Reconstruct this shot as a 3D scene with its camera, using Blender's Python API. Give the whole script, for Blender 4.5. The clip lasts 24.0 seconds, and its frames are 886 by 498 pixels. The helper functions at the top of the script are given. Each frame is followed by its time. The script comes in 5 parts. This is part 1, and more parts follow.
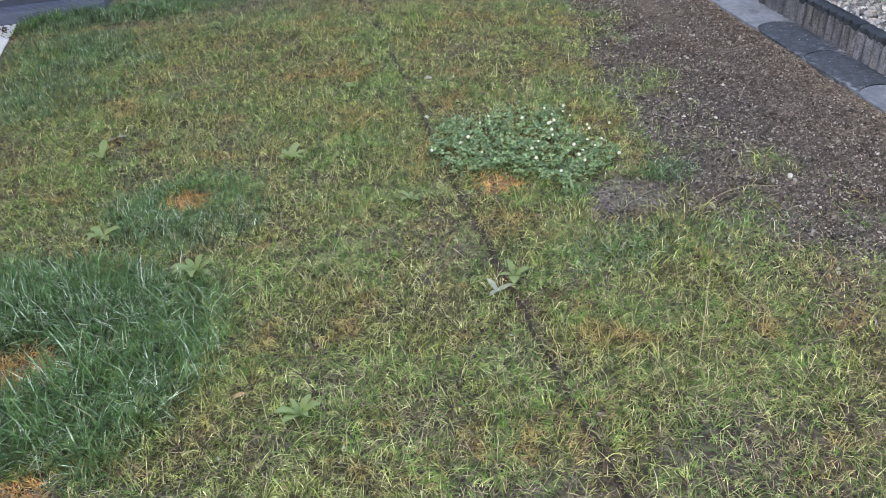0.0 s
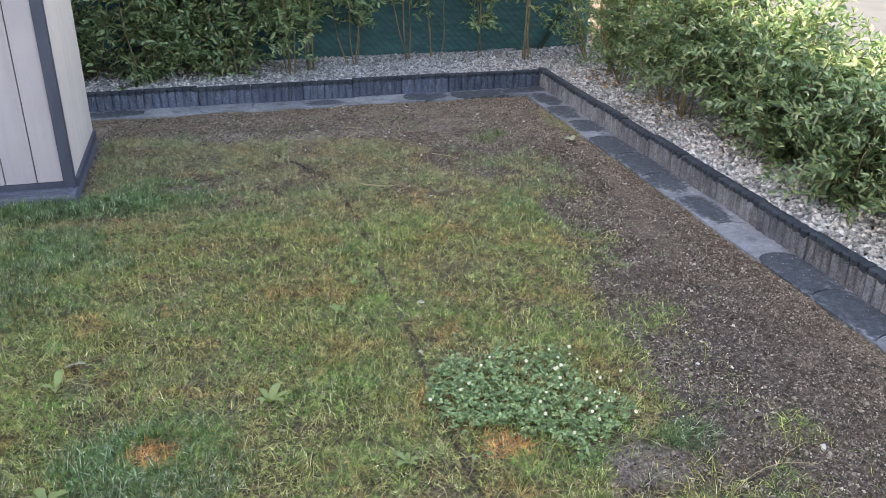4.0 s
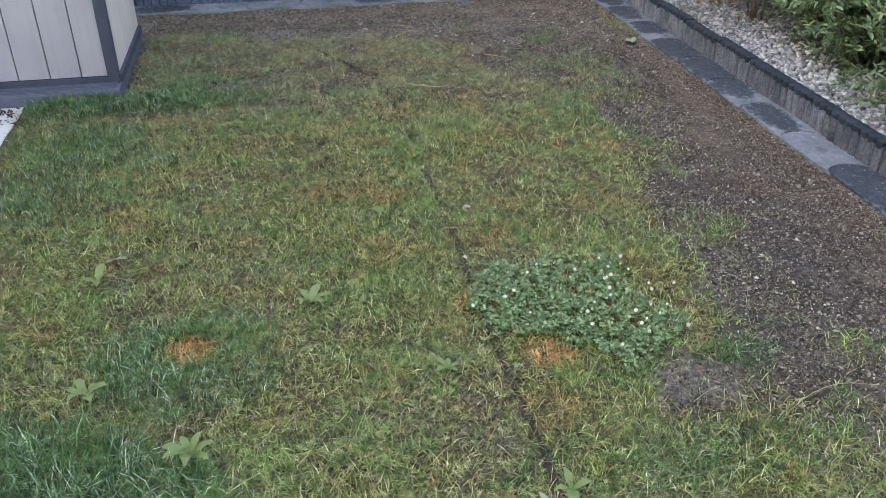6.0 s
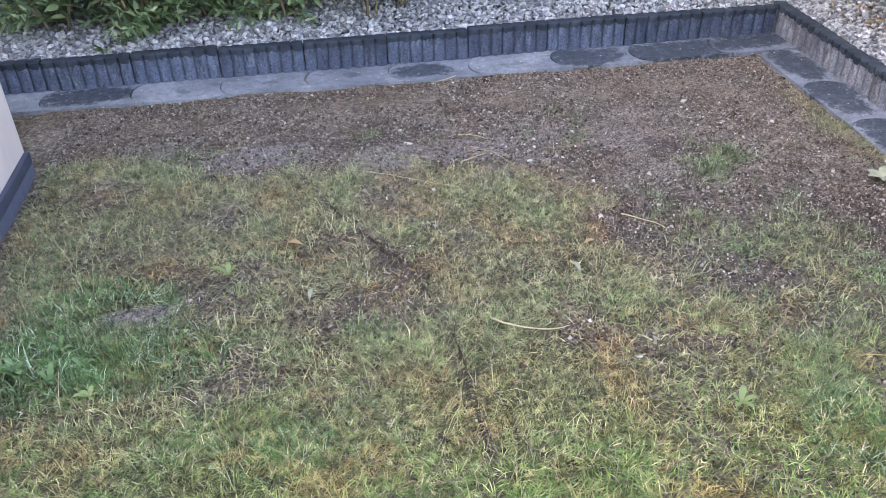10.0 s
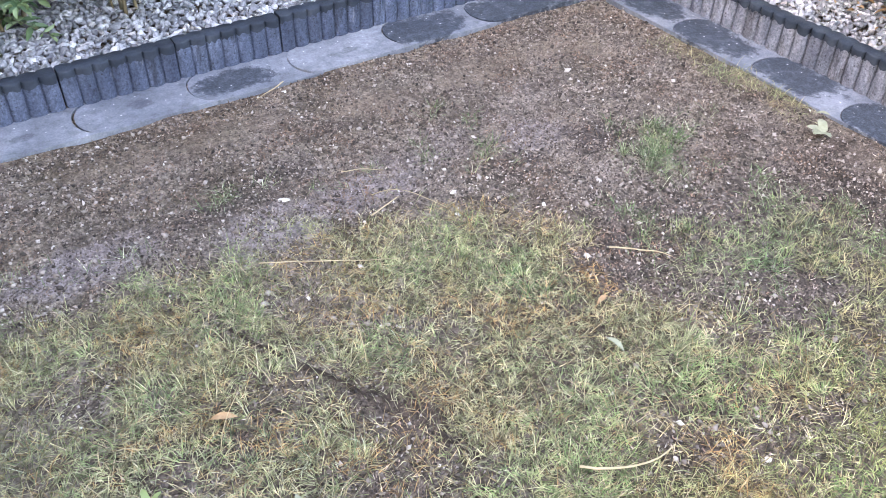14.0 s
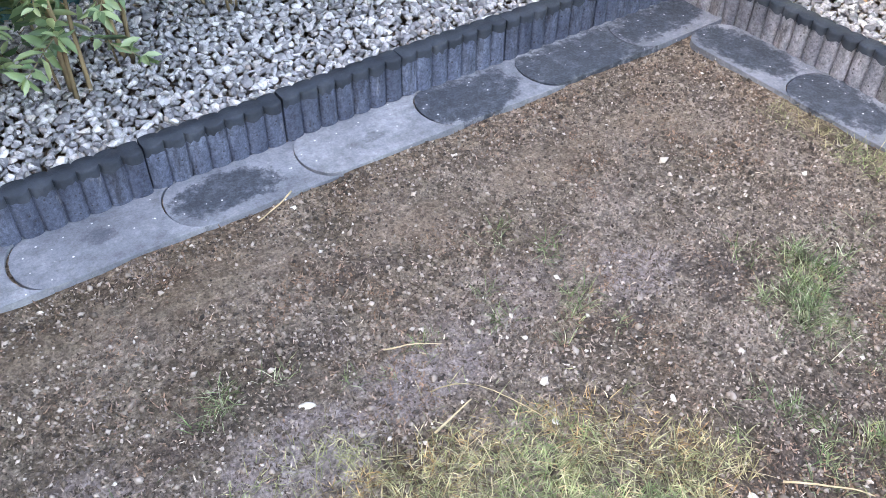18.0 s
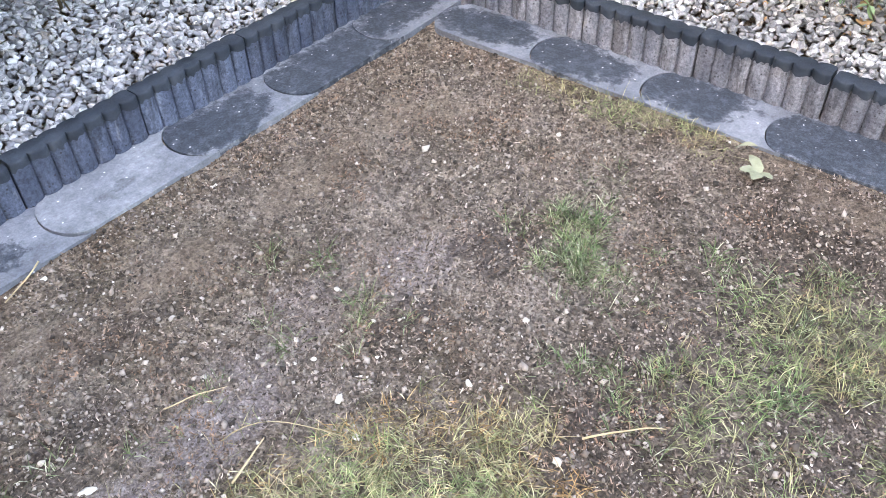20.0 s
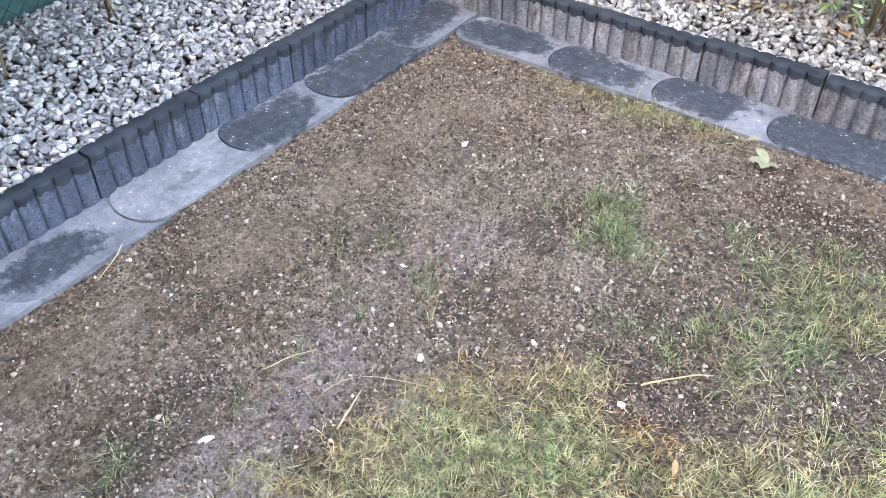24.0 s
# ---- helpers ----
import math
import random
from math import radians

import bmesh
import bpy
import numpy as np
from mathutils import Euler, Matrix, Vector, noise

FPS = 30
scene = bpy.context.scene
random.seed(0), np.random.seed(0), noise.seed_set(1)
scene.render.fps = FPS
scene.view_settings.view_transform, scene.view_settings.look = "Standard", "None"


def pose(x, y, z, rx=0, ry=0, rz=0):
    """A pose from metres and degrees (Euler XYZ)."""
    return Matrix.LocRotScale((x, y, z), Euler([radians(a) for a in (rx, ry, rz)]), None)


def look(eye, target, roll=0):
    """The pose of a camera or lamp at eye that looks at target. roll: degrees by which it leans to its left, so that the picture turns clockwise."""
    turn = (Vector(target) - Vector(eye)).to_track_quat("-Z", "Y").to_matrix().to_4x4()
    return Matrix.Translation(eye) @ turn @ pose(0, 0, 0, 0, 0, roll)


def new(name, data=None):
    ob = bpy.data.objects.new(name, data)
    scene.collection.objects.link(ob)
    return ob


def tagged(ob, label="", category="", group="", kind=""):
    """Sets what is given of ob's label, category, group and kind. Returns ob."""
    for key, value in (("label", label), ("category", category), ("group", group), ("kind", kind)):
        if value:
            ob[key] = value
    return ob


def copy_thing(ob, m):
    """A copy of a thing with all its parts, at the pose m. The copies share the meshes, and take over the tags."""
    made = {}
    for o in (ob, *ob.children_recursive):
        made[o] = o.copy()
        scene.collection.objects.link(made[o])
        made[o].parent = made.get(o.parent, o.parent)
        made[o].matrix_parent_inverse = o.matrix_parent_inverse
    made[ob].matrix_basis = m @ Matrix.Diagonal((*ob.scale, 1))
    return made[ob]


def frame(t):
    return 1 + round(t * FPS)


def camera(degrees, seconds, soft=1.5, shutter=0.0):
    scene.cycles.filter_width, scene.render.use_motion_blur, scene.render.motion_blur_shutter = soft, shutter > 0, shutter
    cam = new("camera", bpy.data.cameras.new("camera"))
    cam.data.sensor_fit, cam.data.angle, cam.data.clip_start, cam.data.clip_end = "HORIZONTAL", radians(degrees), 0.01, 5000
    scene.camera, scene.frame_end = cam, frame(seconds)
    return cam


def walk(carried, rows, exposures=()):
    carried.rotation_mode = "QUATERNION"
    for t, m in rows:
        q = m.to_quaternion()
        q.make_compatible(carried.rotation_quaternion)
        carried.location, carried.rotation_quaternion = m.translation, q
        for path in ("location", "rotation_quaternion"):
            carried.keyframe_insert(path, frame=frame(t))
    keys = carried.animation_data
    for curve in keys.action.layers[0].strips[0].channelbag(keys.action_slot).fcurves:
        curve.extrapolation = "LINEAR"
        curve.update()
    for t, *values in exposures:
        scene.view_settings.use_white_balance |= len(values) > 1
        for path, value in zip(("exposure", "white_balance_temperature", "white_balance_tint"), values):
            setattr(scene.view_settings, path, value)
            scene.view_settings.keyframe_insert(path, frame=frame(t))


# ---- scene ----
cam = camera(56.00, 24.0, 0.8)
PATH = [
    (0, (-1.9598, -5.2805, 1.1941), (-1.7139, -4.0811, 0.3275), -3.35),
    (0.5, (-2.0577, -5.1769, 1.2475), (-1.7463, -3.9440, 0.4518), -3.18),
    (1, (-2.0886, -5.1231, 1.2297), (-1.8906, -3.8815, 0.4117), -3.13),
    (1.5, (-2.0433, -5.0225, 1.2008), (-1.9723, -3.7935, 0.3439), -3.71),
    (2, (-1.9395, -4.9917, 1.2411), (-1.8025, -3.7486, 0.4128), -3.02),
    (2.5, (-1.9410, -4.9844, 1.2567), (-1.6756, -3.7294, 0.4792), -1.99),
    (3, (-1.9456, -4.9666, 1.3001), (-1.6005, -3.6769, 0.6164), -0.76),
    (3.5, (-1.9770, -4.9516, 1.3100), (-1.6100, -3.6396, 0.6824), 0.41),
    (5.5, (-2.0118, -4.9109, 1.2800), (-1.6776, -3.6382, 0.5599), 1.07),
    (6, (-1.9666, -4.8711, 1.2450), (-1.7100, -3.6123, 0.4707), 0.33),
    (6.5, (-1.9757, -4.7008, 1.2057), (-1.7542, -3.4657, 0.3838), -0.90),
    (7, (-2.0555, -4.4487, 1.2254), (-1.7953, -3.2285, 0.3926), -0.27),
    (7.5, (-2.0081, -4.1861, 1.2100), (-1.7202, -2.9297, 0.4428), -0.02),
    (8, (-1.9011, -3.9006, 1.2498), (-1.6129, -2.6055, 0.5501), -0.57),
    (8.5, (-1.8624, -3.6614, 1.2338), (-1.5323, -2.3784, 0.5302), 0.03),
    (9, (-1.8395, -3.4060, 1.1985), (-1.4644, -2.1675, 0.4400), 1.08),
    (9.5, (-1.7790, -3.1655, 1.1817), (-1.4810, -1.9381, 0.3727), 0.11),
    (10, (-1.7347, -2.9182, 1.1672), (-1.5644, -1.6901, 0.3229), -1.59),
    (10.5, (-1.7631, -2.7940, 1.1443), (-1.5773, -1.6142, 0.2369), -2.43),
    (11, (-1.8911, -2.5891, 1.1701), (-1.6094, -1.4265, 0.2651), -2.08),
    (11.5, (-1.9640, -2.4546, 1.1721), (-1.6303, -1.2925, 0.2844), -1.36),
    (13.5, (-2.0656, -2.1423, 1.1388), (-1.5202, -1.0927, 0.2165), 0.28),
    (14, (-2.0571, -2.0645, 1.1188), (-1.4099, -1.1177, 0.1520), 1.23),
    (14.5, (-1.9844, -1.9119, 1.0951), (-1.3231, -1.0046, 0.1004), -0.13),
    (15, (-1.9543, -1.7953, 1.0748), (-1.2877, -0.9177, 0.0573), -1.59),
    (15.5, (-1.9668, -1.6189, 1.0843), (-1.1853, -0.8356, 0.0715), -0.35),
    (16, (-1.9779, -1.4892, 1.0803), (-1.1114, -0.8064, 0.0639), 0.63),
    (16.5, (-1.9380, -1.4432, 1.0702), (-1.0984, -0.7403, 0.0450), 0.01),
    (17, (-1.8515, -1.4151, 1.0836), (-1.0868, -0.6098, 0.0753), 0.23),
    (17.5, (-1.8232, -1.4030, 1.0787), (-1.1982, -0.4978, 0.0589), 0.96),
    (19.5, (-1.7133, -1.4393, 1.0517), (-0.9041, -0.6946, 0.0316), -1.49),
    (20, (-1.6903, -1.4573, 1.0519), (-0.8385, -0.7577, 0.0346), -1.87),
    (20.5, (-1.7339, -1.4406, 1.0726), (-1.0107, -0.6478, 0.0246), -3.70),
    (21, (-1.8370, -1.4227, 1.0804), (-1.2265, -0.5715, 0.0067), -3.21),
    (21.5, (-1.9359, -1.3952, 1.0745), (-1.2591, -0.5875, 0.0070), 0.27),
    (22, (-1.9608, -1.3863, 1.0919), (-1.1837, -0.6033, 0.0755), 0.73),
    (22.5, (-1.9687, -1.4061, 1.1080), (-1.1199, -0.6383, 0.1384), 0.08),
    (23, (-1.9479, -1.4137, 1.0985), (-1.0571, -0.7050, 0.1216), 1.09),
    (23.5, (-1.9516, -1.4081, 1.0946), (-1.0412, -0.7280, 0.1155), 1.60),
    (24, (-1.9546, -1.4028, 1.0981), (-1.0257, -0.7568, 0.1132), 0.54),
]
walk(cam, [(t, look(eye, target, roll)) for t, eye, target, roll in PATH],
     [(0, 3.0, 9200, 16), (3, 3.05, 9250, 17), (7, 2.83, 9050, 13), (8, 3.1, 8850, 15), (9, 3.15, 8450, 20), (10, 3.56, 8550, 22), (11, 3.78, 8750, 23), (15, 4.04, 8700, 22), (17, 3.98, 8900, 20), (20, 4.03, 9350, 18), (24, 4.05, 9350, 18)])


# ---- light ----
world = bpy.data.worlds.new("world")
scene.world = world
world.use_nodes = True
wn, wl = world.node_tree.nodes, world.node_tree.links
sky = wn.new("ShaderNodeTexSky")
sky.sky_type, sky.sun_disc = "NISHITA", False
sky.sun_elevation, sky.sun_rotation = radians(42), radians(-90)
wl.new(sky.outputs[0], wn["Background"].inputs[0])
wn["Background"].inputs[1].default_value = 0.15
sun = new("sun", bpy.data.lights.new("sun", "SUN"))
sun.data.energy, sun.data.angle, sun.data.color = 2.4, radians(0.6), (1.0, 0.94, 0.84)
# height of the added wall, sets where its shadow ends
WALL_H = 7.26
sun.matrix_world = look((-9.0, 0.0, 8.1), (0.0, 0.0, 0.0))

# ---- helpers for shapes and materials ----
RNG = np.random.default_rng(7)


def part(name, bm, material, parent=None, label=""):
    me = bpy.data.meshes.new(name)
    bm.to_mesh(me)
    bm.free()
    return part_mesh(name, me, material, parent, label)


def part_mesh(name, me, material, parent=None, label=""):
    if material and not me.materials:
        me.materials.append(material)
    ob = new(name, me)
    if parent:
        ob.parent = parent
    if label:
        ob["label"] = label
    return ob


def raw_mesh(name, verts, faces_flat, counts, smooth=False):
    """A mesh from arrays: verts (n,3), the corners of all faces in a row, and the corner count of each face."""
    me = bpy.data.meshes.new(name)
    verts = np.ascontiguousarray(verts, dtype=np.float32)
    faces_flat = np.ascontiguousarray(faces_flat, dtype=np.int32)
    counts = np.ascontiguousarray(counts, dtype=np.int32)
    me.vertices.add(len(verts))
    me.vertices.foreach_set("co", verts.ravel())
    me.loops.add(len(faces_flat))
    me.loops.foreach_set("vertex_index", faces_flat)
    me.polygons.add(len(counts))
    me.polygons.foreach_set("loop_start", np.concatenate([[0], np.cumsum(counts)[:-1]]).astype(np.int32))
    me.polygons.foreach_set("loop_total", counts)
    if smooth:
        me.polygons.foreach_set("use_smooth", np.ones(len(counts), dtype=bool))
    me.update(calc_edges=True)
    return me


def box(bm, x0, x1, y0, y1, z0, z1, bevel=0.0):
    made = bmesh.ops.create_cube(bm, size=1.0)
    vs = made["verts"]
    for v in vs:
        v.co = Vector(((x0 + x1) / 2 + v.co.x * (x1 - x0), (y0 + y1) / 2 + v.co.y * (y1 - y0), (z0 + z1) / 2 + v.co.z * (z1 - z0)))
    if bevel:
        es = list({e for v in vs for e in v.link_edges})
        bmesh.ops.bevel(bm, geom=es, offset=bevel, segments=2, profile=0.7, affect="EDGES")
    return bm


def tube(bm, points, radii, sides=6):
    """A tapered tube through the points."""
    rings = []
    pts = [Vector(p) for p in points]
    for i, p in enumerate(pts):
        way = (pts[min(i + 1, len(pts) - 1)] - pts[max(i - 1, 0)]).normalized()
        a = way.orthogonal().normalized()
        b = way.cross(a)
        rings.append([bm.verts.new(p + float(radii[i]) * (math.cos(2 * math.pi * k / sides) * a + math.sin(2 * math.pi * k / sides) * b)) for k in range(sides)])
    for r0, r1 in zip(rings, rings[1:]):
        best = min(range(sides), key=lambda s: (r1[s].co - r0[0].co).length)
        for k in range(sides):
            bm.faces.new((r0[k], r0[(k + 1) % sides], r1[(k + 1 + best) % sides], r1[(k + best) % sides]))
    bm.faces.new(rings[-1])
    bm.faces.new(rings[0][::-1])
    for f in bm.faces:
        f.smooth = True
    return bm


class Mat:
    """A node material under construction."""

    def __init__(self, name, rough=0.8, metal=0.0, spec=0.4):
        self.m = bpy.data.materials.new(name)
        self.m.use_nodes = True
        self.n, self.l = self.m.node_tree.nodes, self.m.node_tree.links
        self.b = self.n["Principled BSDF"]
        self.b.inputs["Roughness"].default_value = rough
        self.b.inputs["Metallic"].default_value = metal
        self.b.inputs["Specular IOR Level"].default_value = spec
        self.pos = self.n.new("ShaderNodeTexCoord").outputs["Object"]
        self.grain_pos = self.pos

    def own_place(self):
        """Shifts the pattern by where the object stands, so that no two alike pieces carry the same marks."""
        vm = self.n.new("ShaderNodeVectorMath")
        vm.operation = "MULTIPLY_ADD"
        self.l.new(self.n.new("ShaderNodeObjectInfo").outputs["Location"], vm.inputs[0])
        vm.inputs[1].default_value = (3.7, 3.7, 3.7)
        self.l.new(self.pos, vm.inputs[2])
        self.grain_pos = vm.outputs[0]

    def put(self, socket, value):
        if hasattr(value, "is_output"):
            self.l.new(value, socket)
        elif isinstance(value, (tuple, list)):
            socket.default_value = (*value, 1.0)[: len(socket.default_value)]
        else:
            socket.default_value = value

    def noise(self, scale, detail=4.0, rough=0.55, out=0, stretch=None):
        node = self.n.new("ShaderNodeTexNoise")
        at = self.grain_pos
        if stretch:
            mp = self.n.new("ShaderNodeMapping")
            mp.inputs["Scale"].default_value = stretch
            self.l.new(self.grain_pos, mp.inputs[0])
            at = mp.outputs[0]
        self.l.new(at, node.inputs["Vector"])
        node.inputs["Scale"].default_value = scale
        node.inputs["Detail"].default_value = detail
        node.inputs["Roughness"].default_value = rough
        return node.outputs[out]

    def voronoi(self, scale, feature="F1", out="Distance"):
        node = self.n.new("ShaderNodeTexVoronoi")
        node.feature = feature
        self.l.new(self.pos, node.inputs["Vector"])
        node.inputs["Scale"].default_value = scale
        return node.outputs[out]

    def ramp(self, value, *stops):
        node = self.n.new("ShaderNodeValToRGB")
        while len(node.color_ramp.elements) < len(stops):
            node.color_ramp.elements.new(0.5)
        for e, (at, colour) in zip(node.color_ramp.elements, stops):
            e.position = at
            e.color = (colour, colour, colour, 1) if not isinstance(colour, (tuple, list)) else (*colour, 1)
        self.put(node.inputs[0], value)
        return node.outputs[0]

    def mix(self, fac, a, b, mode="MIX"):
        node = self.n.new("ShaderNodeMix")
        node.data_type, node.blend_type = "RGBA", mode
        self.put(node.inputs[0], fac)
        self.put(node.inputs[6], a)
        self.put(node.inputs[7], b)
        return node.outputs[2]

    def math(self, op, a, b=0.0):
        node = self.n.new("ShaderNodeMath")
        node.operation = op
        self.put(node.inputs[0], a)
        self.put(node.inputs[1], b)
        return node.outputs[0]

    def island(self):
        return self.n.new("ShaderNodeNewGeometry").outputs["Random Per Island"]

    def each(self):
        return self.n.new("ShaderNodeObjectInfo").outputs["Random"]

    def axis(self, k):
        node = self.n.new("ShaderNodeSeparateXYZ")
        self.l.new(self.pos, node.inputs[0])
        return node.outputs[k]

    def spot(self, cx, cy, rx, ry, fray):
        """One where the place lies in a ragged oval of the plan, nought outside."""
        dx = self.math("POWER", self.math("ABSOLUTE", self.math("DIVIDE", self.math("SUBTRACT", self.axis(0), cx), rx)), 2.0)
        dy = self.math("POWER", self.math("ABSOLUTE", self.math("DIVIDE", self.math("SUBTRACT", self.axis(1), cy), ry)), 2.0)
        return self.ramp(self.math("SUBTRACT", self.math("ADD", self.math("ADD", dx, dy), fray), 0.0), (0.3, 1.0), (1.0, 0.0))

    def bump(self, height, strength=0.5, distance=0.01):
        node = self.n.new("ShaderNodeBump")
        node.inputs["Strength"].default_value = strength
        node.inputs["Distance"].default_value = distance
        self.put(node.inputs["Height"], height)
        self.l.new(node.outputs[0], self.b.inputs["Normal"])

    def colour(self, value):
        self.put(self.b.inputs["Base Color"], value)
        return self

    def thin(self, colour, share):
        """Lets light through, as thin leaves do."""
        tr = self.n.new("ShaderNodeBsdfTranslucent")
        self.put(tr.inputs[0], colour)
        ms = self.n.new("ShaderNodeMixShader")
        ms.inputs[0].default_value = share
        self.l.new(self.b.outputs[0], ms.inputs[1])
        self.l.new(tr.outputs[0], ms.inputs[2])
        self.l.new(ms.outputs[0], self.n["Material Output"].inputs[0])
        return self


CRUSTS = [(-1.13, -0.63, 0.17, 0.09), (-1.35, -0.70, 0.16, 0.08), (-1.58, -0.72, 0.15, 0.10), (-0.88, -0.72, 0.12, 0.08), (-1.95, -0.62, 0.22, 0.08), (-1.10, -3.53, 0.15, 0.085), (-2.22, -1.37, 0.12, 0.06)]
# smooth trodden earth, long lie and short lie
TAN = [(-0.83, -0.37, 0.16, 0.07), (-0.56, -0.37, 0.14, 0.06), (-1.49, -0.31, 0.24, 0.06), (-1.14, -0.365, 0.13, 0.05), (-0.20, -1.10, 0.05, 0.16), (-0.42, -0.45, 0.08, 0.08), (-0.27, -1.30, 0.05, 0.16), (-0.32, -1.94, 0.07, 0.20), (-0.29, -1.68, 0.05, 0.16), (-1.81, -0.29, 0.22, 0.05), (-2.25, -0.36, 0.20, 0.06), (-0.42, -2.25, 0.07, 0.22)]
DAMP = [(-1.02, -1.19, 0.13, 0.09), (-0.70, -1.98, 0.09, 0.11), (-0.80, -2.5, 0.07, 0.12), (-1.62, -0.60, 0.20, 0.05), (-1.0, -0.80, 0.10, 0.06), (-0.60, -2.9, 0.16, 0.5), (-1.31, -0.43, 0.10, 0.03), (-0.75, -0.80, 0.10, 0.08), (-1.47, -0.54, 0.12, 0.05), (-0.62, -1.84, 0.12, 0.08), (-0.88, -2.9, 0.06, 0.16), (-0.85, -3.35, 0.08, 0.15)]


def make_ground_mat():
    m = Mat("garden_soil", 0.95, spec=0.2)
    grain = m.noise(170, 5, 0.75)
    clod = m.noise(48, 6, 0.75)
    broad = m.noise(3.4, 4)
    brown = m.ramp(clod, (0.28, (0.056, 0.046, 0.037)), (0.5, (0.20, 0.167, 0.136)), (0.72, (0.40, 0.34, 0.285)))
    grey = m.ramp(clod, (0.28, (0.12, 0.10, 0.09)), (0.5, (0.30, 0.258, 0.233)), (0.72, (0.48, 0.425, 0.39)))
    red = m.ramp(clod, (0.28, (0.075, 0.053, 0.039)), (0.5, (0.215, 0.163, 0.124)), (0.72, (0.365, 0.285, 0.225)))
    back = m.ramp(m.math("ADD", m.math("ADD", m.axis(1), 1.5), m.math("MULTIPLY", m.math("SUBTRACT", m.noise(5, 3), 0.5), 0.4)), (0.3, 0.0), (0.6, 1.0))
    soil = m.mix(back, m.mix(1.0, brown, (0.62, 0.60, 0.62), "MULTIPLY"), brown)
    soil = m.mix(m.math("MULTIPLY", back, m.ramp(broad, (0.46, 0.0), (0.62, 0.5))), soil, grey)
    rim = m.math("ADD", m.math("MAXIMUM", m.axis(0), m.axis(1)), m.math("MULTIPLY", m.math("SUBTRACT", m.noise(6, 3), 0.5), 0.5))
    soil = m.mix(m.ramp(m.math("ADD", rim, 0.9), (0.56, 0.0), (0.78, 0.8)), soil, red)
    crumb = m.ramp(m.voronoi(130, out="Color"), (0.15, (0.35, 0.34, 0.33)), (0.55, (1.0, 1.0, 1.0)), (0.9, (1.6, 1.58, 1.55)))
    soil = m.mix(0.6, soil, crumb, "MULTIPLY")
    lump = m.ramp(m.noise(17, 5, 0.7), (0.33, (0.5, 0.48, 0.46)), (0.52, (1.0, 1.0, 1.0)), (0.7, (1.3, 1.28, 1.26)))
    soil = m.mix(0.6, soil, lump, "MULTIPLY")
    drift = m.ramp(m.noise(6.5, 5, 0.65), (0.36, (0.62, 0.60, 0.58)), (0.5, (1.0, 1.0, 1.0)), (0.62, (1.28, 1.27, 1.27)))
    soil = m.mix(0.8, soil, drift, "MULTIPLY")
    # dry crusted patches and damp dark ones, each with its own place
    fray = m.math("MULTIPLY", m.math("SUBTRACT", m.noise(14, 6, 0.75), 0.5), 3.6)
    for cx, cy, rx, ry in CRUSTS:
        soil = m.mix(m.math("MULTIPLY", m.spot(cx, cy, rx, ry, fray), 0.6 if cy < -3 else 0.95 if cx < -1.3 else 0.55), soil, m.ramp(clod, (0.28, (0.10, 0.083, 0.085)), (0.5, (0.31, 0.268, 0.268)), (0.72, (0.54, 0.485, 0.485))))
    for cx, cy, rx, ry in TAN:
        soil = m.mix(m.math("MULTIPLY", m.spot(cx, cy, rx, ry, fray), 0.62 if cx < -0.5 and cy > -0.6 and cx > -1.3 else 0.4), soil, m.ramp(clod, (0.28, (0.15, 0.115, 0.088)), (0.5, (0.235, 0.183, 0.143)), (0.72, (0.33, 0.262, 0.21))))
    for cx, cy, rx, ry in DAMP:
        soil = m.mix(m.math("MULTIPLY", m.spot(cx, cy, rx, ry, fray), 0.8), soil, m.ramp(clod, (0.28, (0.035, 0.028, 0.026)), (0.5, (0.085, 0.07, 0.064)), (0.72, (0.20, 0.175, 0.165))))
    # dark humus where the turf grows, painted darker for the shade between blades
    wob = m.math("MULTIPLY", m.math("SUBTRACT", m.noise(7, 4), 0.5), 0.25)
    turf = m.math("MULTIPLY", m.ramp(m.math("ADD", m.math("MULTIPLY", m.axis(0), -1.0), wob), (0.92, 0.0), (1.06, 1.0)), m.ramp(m.math("ADD", m.math("MULTIPLY", m.axis(1), -1.0), wob), (1.05, 0.25), (1.7, 1.0)))
    soil = m.mix(m.math("MULTIPLY", turf, 0.85), soil, m.mix(m.ramp(m.noise(9, 5, 0.7), (0.45, 0.0), (0.6, 0.8)), m.ramp(clod, (0.3, (0.035, 0.02, 0.012)), (0.7, (0.20, 0.118, 0.065))), m.ramp(clod, (0.3, (0.025, 0.023, 0.01)), (0.7, (0.13, 0.118, 0.05)))))
    m.colour(m.mix(0.8, soil, m.ramp(grain, (0.34, (0.28, 0.27, 0.26)), (0.64, (1.35, 1.34, 1.32))), "MULTIPLY"))
    m.bump(m.math("ADD", m.math("MULTIPLY", grain, 0.5), clod), 1.0, 0.016)
    return m.m


